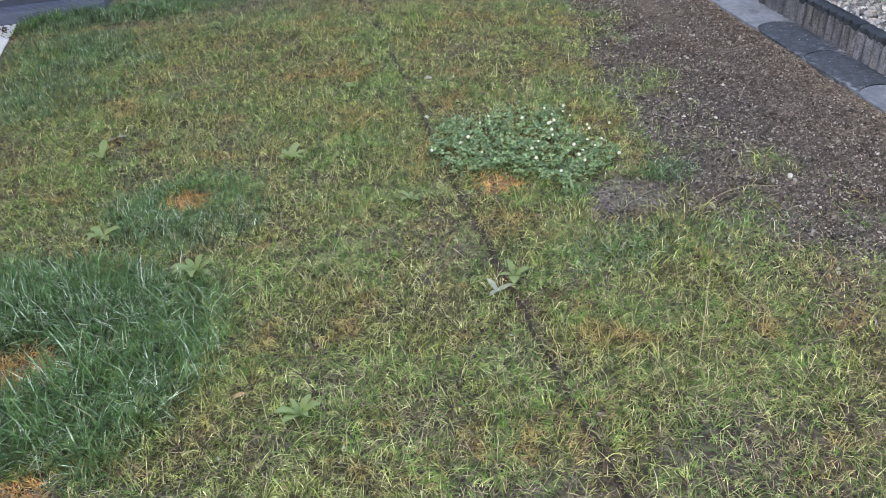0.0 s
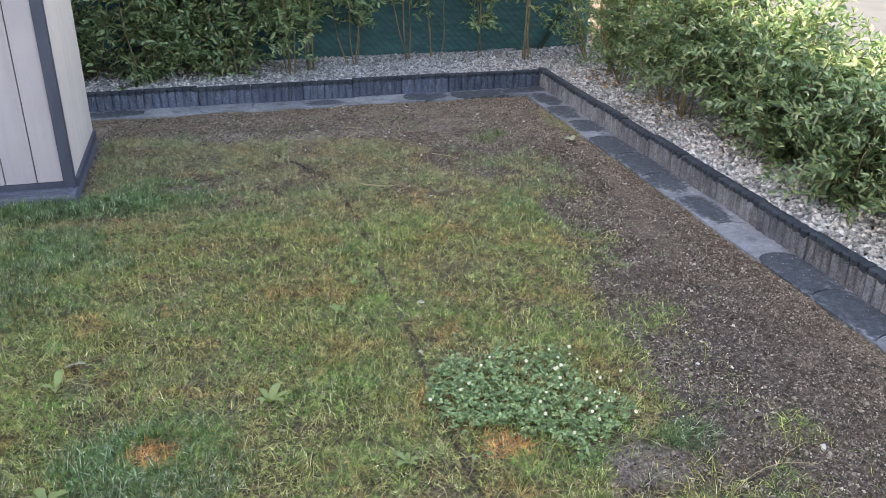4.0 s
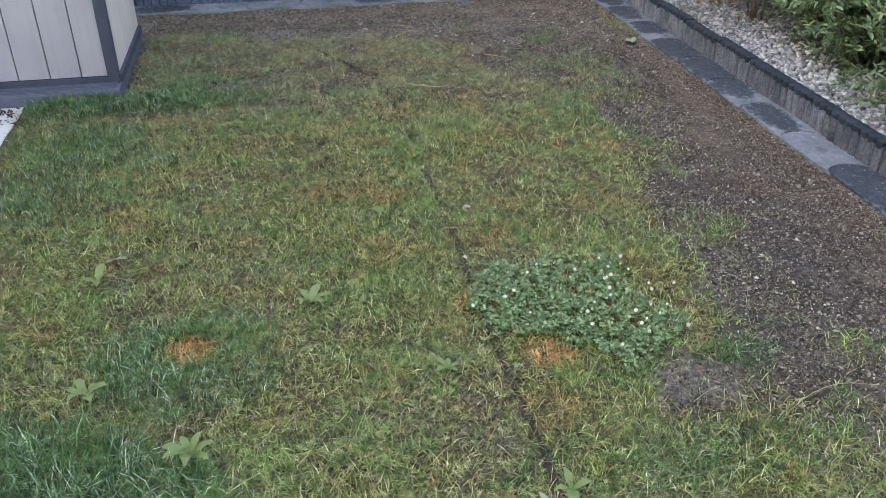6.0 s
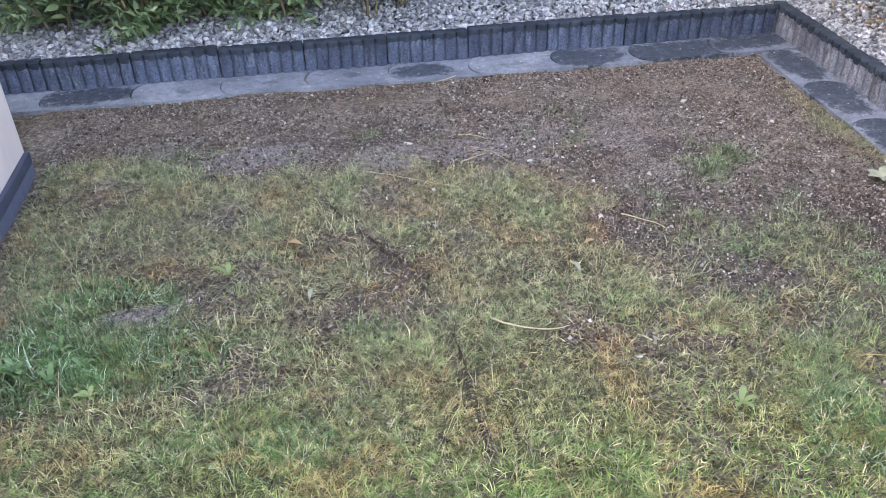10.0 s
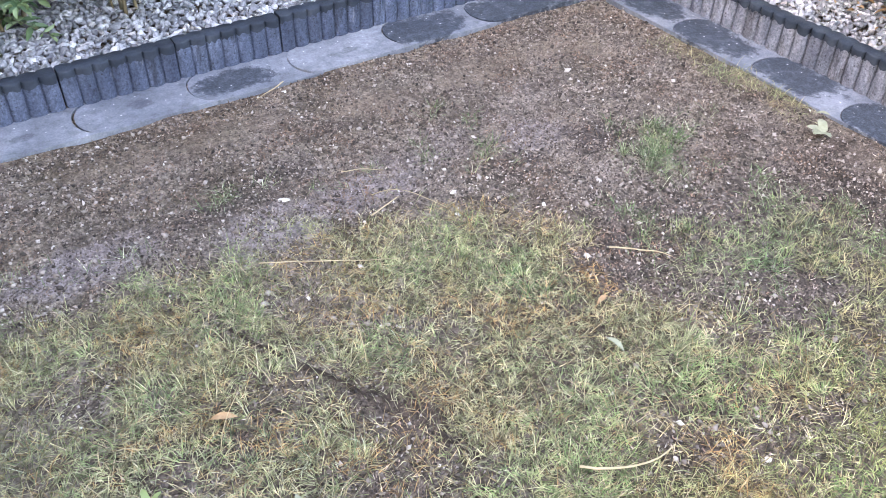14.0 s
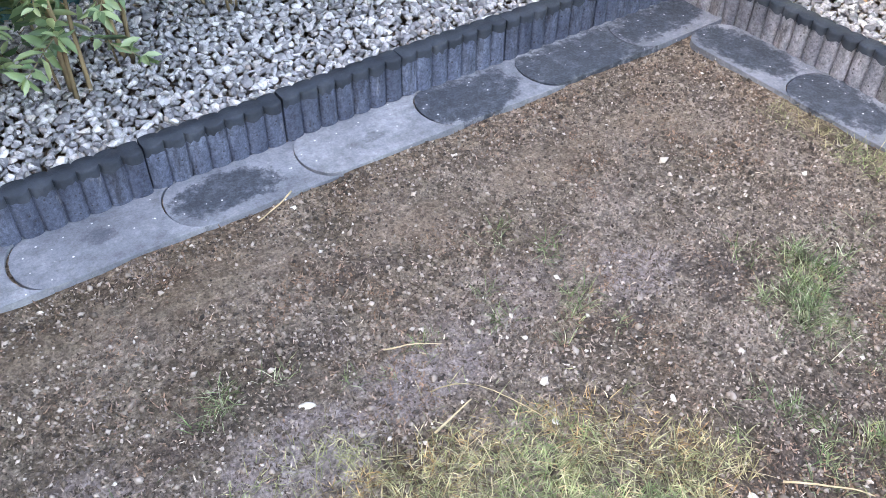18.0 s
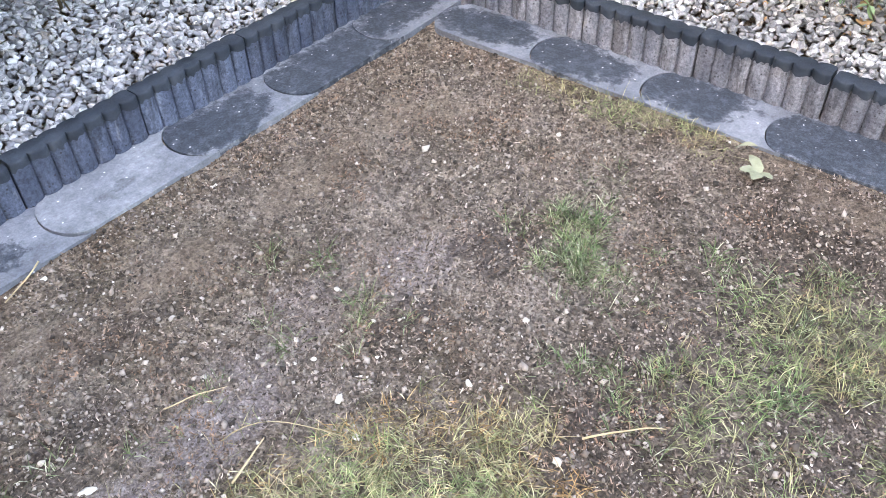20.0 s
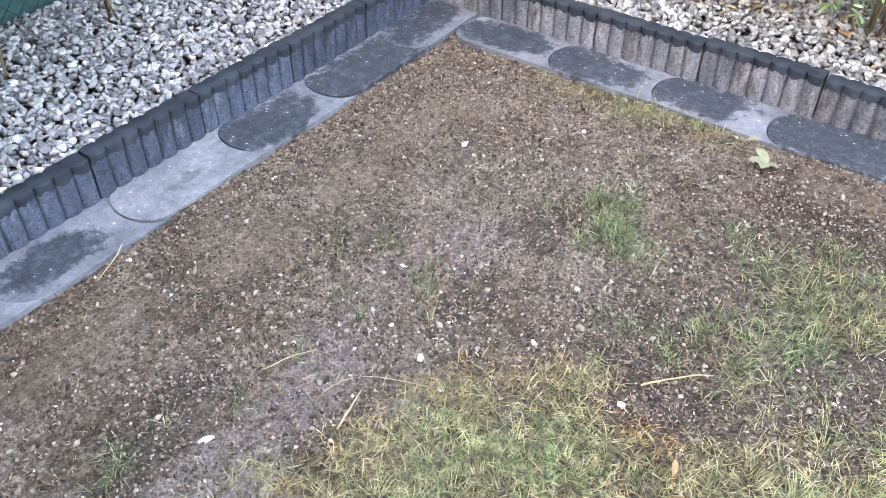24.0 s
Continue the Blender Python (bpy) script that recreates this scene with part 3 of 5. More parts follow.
def build_edging():
    rng = random.Random(5)
    base = mowing_mesh()
    kinds = {}
    for key, (mat, label) in STONE_KINDS.items():
        kinds[key] = base.copy()
        kinds[key].materials.append(mat)
    # back row: rounded ends point away from the corner, some joints laid a little wide
    ends = [-0.004, -0.302, -0.618, -0.918, -1.229, -1.524, -1.820, -2.115, -2.420] + [-2.420 - 0.302 * k for k in range(1, 6)]
    rows = [(key, (a + b) / 2, -EDGE_W / 2 + 0.003, 180, (a - b) / PITCH) for key, a, b in zip("rdhpoppprpopp", ends, ends[1:])]
    # side row: rounded ends point to the corner
    rows += [(key, -EDGE_W / 2 + 0.003, -0.163 - PITCH * (k + 0.5), 90, 1.0) for k, key in enumerate("rhhddhrpddphdhpdhd")]
    for key, x, y, turn, stretch in rows:
        ob = new("mowing_stone", kinds[key])
        ob.matrix_basis = pose(x + rng.uniform(-0.002, 0.002), y + rng.uniform(-0.002, 0.002), 0.008 + rng.uniform(-0.002, 0.002), rng.uniform(-0.5, 0.5), rng.uniform(-0.5, 0.5), turn + rng.uniform(-0.8, 0.8)) @ Matrix.Diagonal((stretch, 1.0, 1.0, 1.0))
        tagged(ob, STONE_KINDS[key][1], "edging stone", "mowing stones along the soil")
    body, cap = palisade_meshes()
    # second body mesh, for the lighter tint of the side row
    paler = body.copy()
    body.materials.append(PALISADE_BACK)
    paler.materials.append(PALISADE_SIDE)
    cap.materials.append(CAP)

    def block(sides, label):
        ob = tagged(new("palisade_block"), label, "palisade", "palisade blocks round the gravel bed")
        part_mesh("body", sides, None, ob)
        part_mesh("cap", cap, None, ob, "near-black weathered cap")
        return ob

    back = [pose(-PITCH * (k + 0.5) - 0.015, rng.uniform(-0.004, 0.004), rng.uniform(-0.006, 0.003), 0, rng.uniform(-0.5, 0.5), rng.uniform(-0.7, 0.7)) for k in range(13)]
    side = [pose(rng.uniform(-0.004, 0.004), -0.015 - PITCH * (k + 0.5) + 0.075, rng.uniform(-0.006, 0.003), 0, rng.uniform(-0.5, 0.5), -90 + rng.uniform(-0.7, 0.7)) for k in range(19)]
    for sides, places, label in ((body, back, "fluted navy-grey concrete palisade block with dark cap"), (paler, side, "fluted lighter warm grey concrete palisade block with dark cap")):
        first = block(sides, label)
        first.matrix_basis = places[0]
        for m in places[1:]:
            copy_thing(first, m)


build_edging()


# ---- garden shed ----
def build_shed():
    x0, x1, yf, yb, z0, z1 = -3.90, -2.62, -1.345, -0.62, 0.062, 1.72
    shed = new("garden_shed")
    shed.location = (x1, yf, 0)
    inv = Matrix.Translation((-x1, -yf, 0))

    def add(name, bm, mat, label="", parent=None):
        bmesh.ops.transform(bm, matrix=inv, verts=bm.verts)
        return part(name, bm, mat, parent or shed, label)

    tagged(shed, "plastic garden shed with mauve-grey front, cream sides and dark grey corner trims", "shed")
    base = add("base", box(bmesh.new(), x0 - 0.01, x1 + 0.006, yf - 0.105, yb + 0.01, -0.02, 0.045, 0.006), SHED_BASE_SKYLIT, "dark ribbed plastic base, coloured lighter for the sky's reflection")
    for k in range(5):
        add("rib", box(bmesh.new(), x0, x1 - 0.01, yf - 0.100 + 0.02 * k, yf - 0.088 + 0.02 * k, 0.04, 0.0495, 0.002), SHED_BASE_SKYLIT, parent=base)
    add("bottom_rail", box(bmesh.new(), x0, x1 - 0.02, yf - 0.012, yf + 0.03, 0.044, z0 + 0.012, 0.003), SHED_DARK)
    add("side_sill", box(bmesh.new(), x1 - 0.02, x1 + 0.012, yf + 0.005, yb, 0.044, z0 + 0.016, 0.004), SHED_DARK, "dark grey skirting along the side")
    # front boards between narrow grooves
    edges = [-3.855 + 0.121 * k for k in range(11)]
    door = None
    for side, (a, b) in {"left": (0, 5), "right": (5, 10)}.items():
        lo, hi = edges[a], edges[b]
        door = add("door", box(bmesh.new(), lo + 0.004, hi - 0.004, yf + 0.004, yf + 0.03, z0 + 0.014, z1 - 0.05), SHED_DARK, "double door leaf with vertical boards")
        for k in range(a, b):
            bm = box(bmesh.new(), edges[k] + (0.012 if k == 5 else 0.0022), edges[k + 1] - (0.012 if k == 4 else 0.0022), yf - 0.006, yf + 0.0035, z0 + 0.014, z1 - 0.05, 0.0018)
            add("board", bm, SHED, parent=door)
    add("door_strip", box(bmesh.new(), edges[5] - 0.009, edges[5] + 0.009, yf - 0.014, yf + 0.003, z0 + 0.01, z1 - 0.05, 0.003), SHED_DARK)
    for cx in (x0, x1):
        bm = box(bmesh.new(), cx - 0.045 if cx == x1 else cx, cx if cx == x1 else cx + 0.045, yf - 0.016, yf + 0.026, 0.044, z1, 0.005)
        add("corner_trim", bm, SHED_DARK)
    bm = bmesh.new()
    box(bm, x1 - 0.03, x1 - 0.003, yf + 0.0265, yb, 0.05, z1)
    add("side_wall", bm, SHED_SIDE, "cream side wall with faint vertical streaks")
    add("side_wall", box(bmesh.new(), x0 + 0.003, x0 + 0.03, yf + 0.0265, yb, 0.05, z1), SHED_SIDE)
    add("back_wall", box(bmesh.new(), x0 + 0.031, x1 - 0.031, yb - 0.028, yb - 0.002, 0.05, z1), SHED)
    add("roof", box(bmesh.new(), x0 - 0.05, x1 + 0.05, yf - 0.07, yb + 0.05, z1 + 0.002, z1 + 0.06, 0.012), SHED_DARK, "dark grey flat plastic roof")


build_shed()


# ---- paving ----
def build_paving():
    base = tagged(part("paving_bed", box(bmesh.new(), -6.8, -2.985, -6.4, -1.455, -0.06, -0.02), SOIL), "sandy bed under pale paving slabs", "paving", kind="structure")
    slab = bmesh.new()
    box(slab, -0.357, 0.357, -0.357, 0.357, -0.05, 0.0, 0.004)
    me = bpy.data.meshes.new("slab")
    slab.to_mesh(me)
    slab.free()
    me.materials.append(SLAB)
    rng = random.Random(3)
    for i in range(4):
        for j in range(7):
            ob = new("slab", me)
            ob.parent = base
            ob.matrix_basis = pose(-2.98 - 0.36 - 0.722 * i, -1.63 + 0.36 - 0.722 * j - 0.002, 0.006 + rng.uniform(-0.002, 0.002), 0, 0, rng.uniform(-0.15, 0.15)) if j else pose(-2.98 - 0.36 - 0.722 * i, -1.63 + 0.36, -0.0005, 0, 0, 0)


build_paving()


def build_slab_dirt():
    rng = np.random.default_rng(29)
    n = 150
    x, y = -3.0 - np.abs(rng.normal(0, 0.10, n)), -1.53 + rng.normal(0, 0.045, n)
    r = rng.uniform(0.002, 0.007, n)
    ob = scatter_stones("soil_crumbs", x, y, np.full(n, 0.004) + 0.4 * r, r, 0, 0.6, 30, DARK_SOIL, cuts=0)
    tagged(ob, "dark soil crumbs strewn on the pale slabs", "soil crumbs", kind="stuff")


# ---- fence ----
def build_fence():
    fence = tagged(new("fence"), "chain-link garden fence with dark green privacy screen", "fence")
    fence.location = (0, 0, 0)

    def sheet(name, along_x, a, b, at, z0, z1, label):
        n, m = int(abs(b - a) / 0.04), 26
        s, h = np.meshgrid(np.linspace(a, b, n + 1), np.linspace(z0, z1, m + 1))
        wave = at + 0.012 * (ramp_noise(s, h, 0.31, 21) - 0.5) + 0.01 * (ramp_noise(s * 0.3, h, 0.09, 22) - 0.5)
        v = np.stack([s, wave, h] if along_x else [wave, s, h], -1).reshape(-1, 3)
        i, j = np.meshgrid(np.arange(n), np.arange(m))
        q = (j * (n + 1) + i).ravel()
        me = raw_mesh(name, v, np.stack([q, q + 1, q + n + 2, q + n + 1], 1).ravel(), np.full(len(q), 4), True)
        ob = part_mesh(name, me, SCREEN, fence, label)
        so = ob.modifiers.new("thick", "SOLIDIFY")
        so.thickness = 0.002

    sheet("screen", True, -6.5, 0.62, 0.70, 0.075, 1.5, "dark green woven privacy screen")
    sheet("screen", False, -0.35, -6.5, 0.80, 0.075, 0.52, "dark green woven privacy screen")

    def links(along_x, a, b, at, z0, z1):
        verts, faces = [], []
        r, cell = 0.0014, 0.05
        n = int(abs(b - a) / cell)
        h = z1 - z0
        for k in range(-int(h / cell), n + 1):
            for sgn in (1, -1):
                s0 = min(a, b) + k * cell + (0 if sgn > 0 else h)
                p = [(s0, z0), (s0 + sgn * h, z1)]
                lo, hi = min(a, b), max(a, b)
                if min(p[0][0], p[1][0]) < lo or max(p[0][0], p[1][0]) > hi:
                    continue
                i = len(verts)
                for s, z in p:
                    for dx, dz in ((-r, -r), (r, -r), (0, r)):
                        verts.append((s + dx * 1.2, at + dz, z + dx) if along_x else (at + dz, s + dx * 1.2, z + dx))
                faces += [(i, i + 1, i + 4, i + 3), (i + 1, i + 2, i + 5, i + 4), (i + 2, i, i + 3, i + 5)]
        me = bpy.data.meshes.new("wire_mesh")
        me.from_pydata(verts, [], faces)
        part_mesh("wire_mesh", me, WIRE, fence, "green coated diamond wire mesh")

    links(True, -3.2, 0.76, 0.685, 0.08, 1.3)
    links(False, -5.5, 0.68, 0.785, 0.08, 0.56)
    for x, y in ((0.77, 0.70), (-1.75, 0.735), (-4.25, 0.735), (0.83, -2.6), (0.83, -4.6)):
        h = 1.55 if y > 0 else 0.56
        part("post", tube(bmesh.new(), [(x, y, -0.1), (x, y, h - 0.02), (x, y, h)], [0.02, 0.02, 0.012], 10), WIRE, fence, "round dark green steel post")
    part("brace", tube(bmesh.new(), [(0.21, 0.665, 0.06), (0.74, 0.675, 0.88)], [0.017, 0.017], 10), WIRE, fence, "slanting dark green brace tube")


build_fence()

# ---- an unseen wall added to shade the garden, and the open ground past the fence ----
tagged(part("wall_west", box(bmesh.new(), -7.5, -7.0, -16, 16, -0.1, WALL_H), RENDER), "plain pale wall out of view, added to shade the garden", "wall", kind="structure")
tagged(part("pavement", box(bmesh.new(), 1.9, 5.6, -14, 14, 0.0, 0.085, 0.01), ROAD), "grey paved path in full sun", "pavement", kind="structure")


# ---- privet hedge ----
def leaf_cloud(base, way, length, width, fold, rng):
    """Folded leaves as arrays: base points, directions, lengths, widths."""
    n = len(base)
    up = np.tile([0.0, 0.0, 1.0], (n, 1)) + rng.normal(0, 0.75, (n, 3))
    side = np.cross(way, up)
    side /= np.linalg.norm(side, axis=1, keepdims=True) + 1e-9
    nrm = np.cross(side, way)
    L, W = length[:, None], width[:, None]
    b = base
    t = base + way * L - nrm * L * 0.10
    l1 = base + way * L * 0.33 + side * W * 0.46 + nrm * W * fold
    l2 = base + way * L * 0.70 + side * W * 0.38 + nrm * W * fold * 0.6
    r1 = base + way * L * 0.33 - side * W * 0.46 + nrm * W * fold
    r2 = base + way * L * 0.70 - side * W * 0.38 + nrm * W * fold * 0.6
    v = np.stack([b, l1, l2, t, r2, r1], 1).reshape(-1, 3)
    i = 6 * np.arange(n)[:, None]
    f = np.concatenate([i + [0, 3, 2, 1], i + [0, 5, 4, 3]], 1).reshape(-1)
    return v, f, np.full(2 * n, 4)


def unit(v):
    return v / (np.linalg.norm(v, axis=-1, keepdims=True) + 1e-9)


def build_privet(x, y, height, reach, bare, twigs, seed, lean=(0.0, 0.0), stems=5, low=1.0, big=1.0, label="leafy green privet bush standing in gravel"):
    rng = np.random.default_rng(seed)
    bush = tagged(new("privet_bush"), label, "bush", "privet hedge")
    bush.location = (x, y, STEP_Z)
    lines = []
    for k in range(stems):
        a = rng.uniform(0, 2 * math.pi)
        r0 = rng.uniform(0.01, 0.06)
        spread = rng.uniform(0.25, 0.9) * reach
        end = np.array([lean[0] + spread * math.cos(a), lean[1] + spread * math.sin(a), height * rng.uniform(0.75, 1.0)])
        p0 = np.array([r0 * math.cos(a), r0 * math.sin(a), -0.02])
        ts = np.linspace(0, 1, 7)[:, None]
        bow = np.array([rng.normal(0, 0.07), rng.normal(0, 0.05), 0])
        pts = p0 * (1 - ts) + (p0 + (end - p0) * np.array([1, 1, 1])) * ts + bow * np.sin(np.pi * ts) + rng.normal(0, 0.006, (7, 3)) * (ts > 0)
        pts[:, 2] = p0[2] + (end[2] - p0[2]) * ts[:, 0] ** 0.92
        lines.append(pts)
        rad = rng.uniform(0.0035, 0.007)
        part("stem", tube(bmesh.new(), [tuple(p) for p in pts], [rad * (1 - 0.75 * s) for s in np.linspace(0, 1, 7)], 6), BARK, bush)
    bases, ways, sizes, tv, tf = [], [], [], [], []
    for k in range(twigs):
        pts = lines[rng.integers(len(lines))]
        s = bare + (1 - bare) * rng.random() ** low
        f = s * 6
        i = min(int(f), 5)
        p = pts[i] + (pts[i + 1] - pts[i]) * (f - i)
        a = rng.uniform(0, 2 * math.pi)
        out = unit(np.array([math.cos(a), math.sin(a), rng.uniform(-0.15, 1.1)]))
        ln = rng.uniform(0.45, 1.0) * reach * 0.95
        m = max(5, int(ln / 0.022))
        ts = (np.arange(m) + 0.6) / m
        sag = rng.uniform(0.0, 0.25)
        line = p + out * (ln * ts)[:, None] + np.array([0, 0, -1.0]) * (sag * ln * ts**2)[:, None]
        q = np.concatenate([[p], line])
        w = 0.0016
        i0 = len(tv)
        for c in (q[0], q[len(q) // 2], q[-1]):
            tv += [tuple(c + (w, 0, 0)), tuple(c + (-w, w, 0)), tuple(c + (-w, -w, 0))]
            w *= 0.7
        for g in (0, 3):
            for e in range(3):
                tf.append((i0 + g + e, i0 + g + (e + 1) % 3, i0 + g + 3 + (e + 1) % 3, i0 + g + 3 + e))
        side = unit(np.cross(out, [0, 0, 1.0]))
        for j in range(m):
            for sgn in (1, -1):
                if rng.random() < 0.12:
                    continue
                turn = (j % 2) * 0.9 + rng.normal(0, 0.3)
                d = unit(0.75 * out + sgn * (math.cos(turn) * side + math.sin(turn) * np.array([0, 0, 1.0])) + rng.normal(0, 0.22, 3) + np.array([0, 0, -0.08]))
                bases.append(line[j])
                ways.append(d)
                sizes.append(rng.uniform(0.036, 0.06) * (0.65 + 0.35 * math.sin(math.pi * min(ts[j] + 0.2, 1.0))))
        for e in range(3):
            bases.append(line[-1])
            ways.append(unit(out + rng.normal(0, 0.4, 3)))
            sizes.append(rng.uniform(0.022, 0.04))
    me = bpy.data.meshes.new("branchwork")
    me.from_pydata(tv, [], tf)
    tagged(part_mesh("branchwork", me, BARK, bush), kind="stuff")
    bases, ways, sizes = np.array(bases), np.array(ways), np.array(sizes)
    sizes = sizes * big
    keep = (bases[:, 2] > 0.02) & (y + bases[:, 1] < 0.665)
    bases, ways, sizes = bases[keep], ways[keep], sizes[keep]
    v, f, c = leaf_cloud(bases, ways, sizes, sizes * rng.uniform(0.30, 0.42, len(sizes)), 0.24, rng)
    part_mesh("foliage", raw_mesh("foliage", v, f, c), PRIVET, bush, "glossy oval green leaves")["kind"] = "stuff"
    return bush


BACK_BUSHES = ((-2.75, 0.40, 1.2, 0.34, 0.04, 200, 5), (-2.42, 0.34, 1.1, 0.32, 0.03, 210, 5), (-2.14, 0.42, 1.2, 0.30, 0.06, 170, 5), (-1.86, 0.36, 1.1, 0.28, 0.05, 170, 5),
               (-1.55, 0.32, 1.2, 0.26, 0.16, 100, 4), (-1.40, 0.40, 1.2, 0.26, 0.24, 80, 4), (-1.14, 0.46, 1.2, 0.26, 0.24, 80, 4), (-0.73, 0.50, 1.25, 0.22, 0.26, 55, 3), (-0.57, 0.53, 1.25, 0.18, 0.34, 35, 3),
               (-0.24, 0.46, 1.25, 0.20, 0.20, 60, 2), (0.02, 0.38, 1.3, 0.28, 0.30, 70, 3))
SIDE_BUSHES = ((0.42, 0.28, 1.2, 0.30, 0.12, 80), (0.36, -0.12, 1.15, 0.30, 0.16, 90), (0.34, -0.42, 1.1, 0.30, 0.14, 110), (0.36, -0.82, 1.05, 0.30, 0.22, 110), (0.33, -1.16, 1.0, 0.32, 0.26, 120), (0.42, -1.55, 0.74, 0.34, 0.16, 130),
               (0.42, -1.95, 0.62, 0.34, 0.08, 140), (0.40, -2.35, 0.56, 0.33, 0.08, 140), (0.42, -2.8, 0.52, 0.33, 0.08, 130), (0.42, -3.3, 0.5, 0.32, 0.08, 90))
for n, (bx, by, bh, br, bb, bt, bs) in enumerate(BACK_BUSHES):
    build_privet(bx, by, bh, br, bb, bt, 100 + n, stems=bs, low=1.15, big=1.2, label="privet bush with bare lower stems by the fence" if bb > 0.15 else "dense dark green privet bush by the fence")
for n, (bx, by, bh, br, bb, bt) in enumerate(SIDE_BUSHES):
    build_privet(bx + 0.04, by, bh, br * 0.95, bb * 0.7 + 0.02, int(bt * 2.0), 200 + n, lean=(0.02, 0.0), stems=8, low=1.05, big=0.98, label="bushy privet with sunlit top leaves in gravel")


# ---- loose stones ----
def ico(level):
    bm = bmesh.new()
    bmesh.ops.create_icosphere(bm, subdivisions=level, radius=1.0)
    v = np.array([p.co[:] for p in bm.verts])
    bm.verts.index_update()
    f = np.array([[q.index for q in t.verts] for t in bm.faces])
    bm.free()
    return v, f


def stone_shapes(level, count, seed, cuts):
    rng = np.random.default_rng(seed)
    if level:
        v0, f = ico(level)
    else:
        v0 = np.array([(1, 0, 0), (-1, 0, 0), (0, 1, 0), (0, -1, 0), (0, 0, 1), (0, 0, -1)], float)
        f = np.array([(0, 2, 4), (2, 1, 4), (1, 3, 4), (3, 0, 4), (2, 0, 5), (1, 2, 5), (3, 1, 5), (0, 3, 5)])
    out = []
    for _ in range(count):
        v = v0 * (1 + (0.12 if level else 0.22) * rng.normal(size=(len(v0), 1)))
        for _ in range(cuts):
            n = unit(rng.normal(size=3))
            d = rng.uniform(0.3, 0.56)
            over = np.maximum(0, v @ n - d)
            v = v - over[:, None] * n
        out.append(v)
    return out, f


def scatter_stones(name, px, py, pz, radius, level, flat, seed, material, cuts=5, smooth=False):
    rng = np.random.default_rng(seed)
    shapes, f = stone_shapes(level, 14, seed + 1, cuts)
    n, nv = len(px), len(shapes[0])
    pick = rng.integers(len(shapes), size=n)
    v = np.stack(shapes)[pick]
    sc = np.stack([rng.uniform(0.9, 1.35, n), rng.uniform(0.75, 1.05, n), flat * rng.uniform(0.75, 1.15, n)], 1) * radius[:, None]
    v = v * sc[:, None, :]
    ax, ay, az = rng.normal(0, 0.4, n), rng.normal(0, 0.4, n), rng.uniform(0, 2 * math.pi, n)
    c, s = np.cos(ax), np.sin(ax)
    v = np.stack([v[..., 0], v[..., 1] * c[:, None] - v[..., 2] * s[:, None], v[..., 1] * s[:, None] + v[..., 2] * c[:, None]], -1)
    c, s = np.cos(ay), np.sin(ay)
    v = np.stack([v[..., 0] * c[:, None] + v[..., 2] * s[:, None], v[..., 1], -v[..., 0] * s[:, None] + v[..., 2] * c[:, None]], -1)
    c, s = np.cos(az), np.sin(az)
    v = np.stack([v[..., 0] * c[:, None] - v[..., 1] * s[:, None], v[..., 0] * s[:, None] + v[..., 1] * c[:, None], v[..., 2]], -1)
    v += np.stack([px, py, pz], 1)[:, None, :]
    faces = (f[None] + (nv * np.arange(n))[:, None, None]).reshape(-1)
    me = raw_mesh(name, v.reshape(-1, 3), faces, np.full(n * len(f), 3), smooth)
    return part_mesh(name, me, material)


def build_gravel():
    rng = np.random.default_rng(31)
    pts = []
    for layer, (pitch, z) in enumerate(((0.0198, 0.003), (0.0198, 0.010))):
        gx, gy = np.meshgrid(np.arange(-3.5, 0.85, pitch), np.arange(-4.6, 0.72, pitch))
        gx, gy = gx.ravel() + rng.uniform(-0.45, 0.45, gx.size) * pitch, gy.ravel() + rng.uniform(-0.45, 0.45, gx.size) * pitch
        bed = ((gy > 0.05) & (gx < 0.8)) | ((gx > 0.05) & (gy <= 0.05))
        bed &= (gy > -3.6) | (gx < 0.5)
        gx, gy = gx[bed], gy[bed]
        gz = ground_z(gx, gy) + 0.012 + z + 0.006 * rng.random(len(gx))
        near = np.minimum(np.where(gy > 0.06, gy, 9) - 0.06, np.where(gx > 0.06, gx, 9) - 0.06)
        gz += np.clip(near, 0, 0.25) * 0.06
        pts.append((gx, gy, gz))
    (ax, ay, az), (bx, by, bz) = pts
    near = (bx > -1.9) & (by > -1.4)
    for gx, gy, gz, level, label in ((ax, ay, az, 0, "lower layer of crushed grey marble gravel"), (bx[near], by[near], bz[near], 2, "crushed grey and white marble gravel filling the bed"), (bx[~near], by[~near], bz[~near], 1, "crushed pale marble gravel filling the bed")):
        r = rng.uniform(0.0105, 0.0190, len(gx)) * (1.12 if level < 2 else 1.0) * np.where(rng.random(len(gx)) < 0.08, 1.3, 1.0)
        tagged(scatter_stones("gravel", gx, gy, gz, r, level, 0.68, 33 + len(gx), GRAVEL, cuts=13 if level == 2 else 4), label, "gravel", kind="stuff")


build_gravel()
build_slab_dirt()

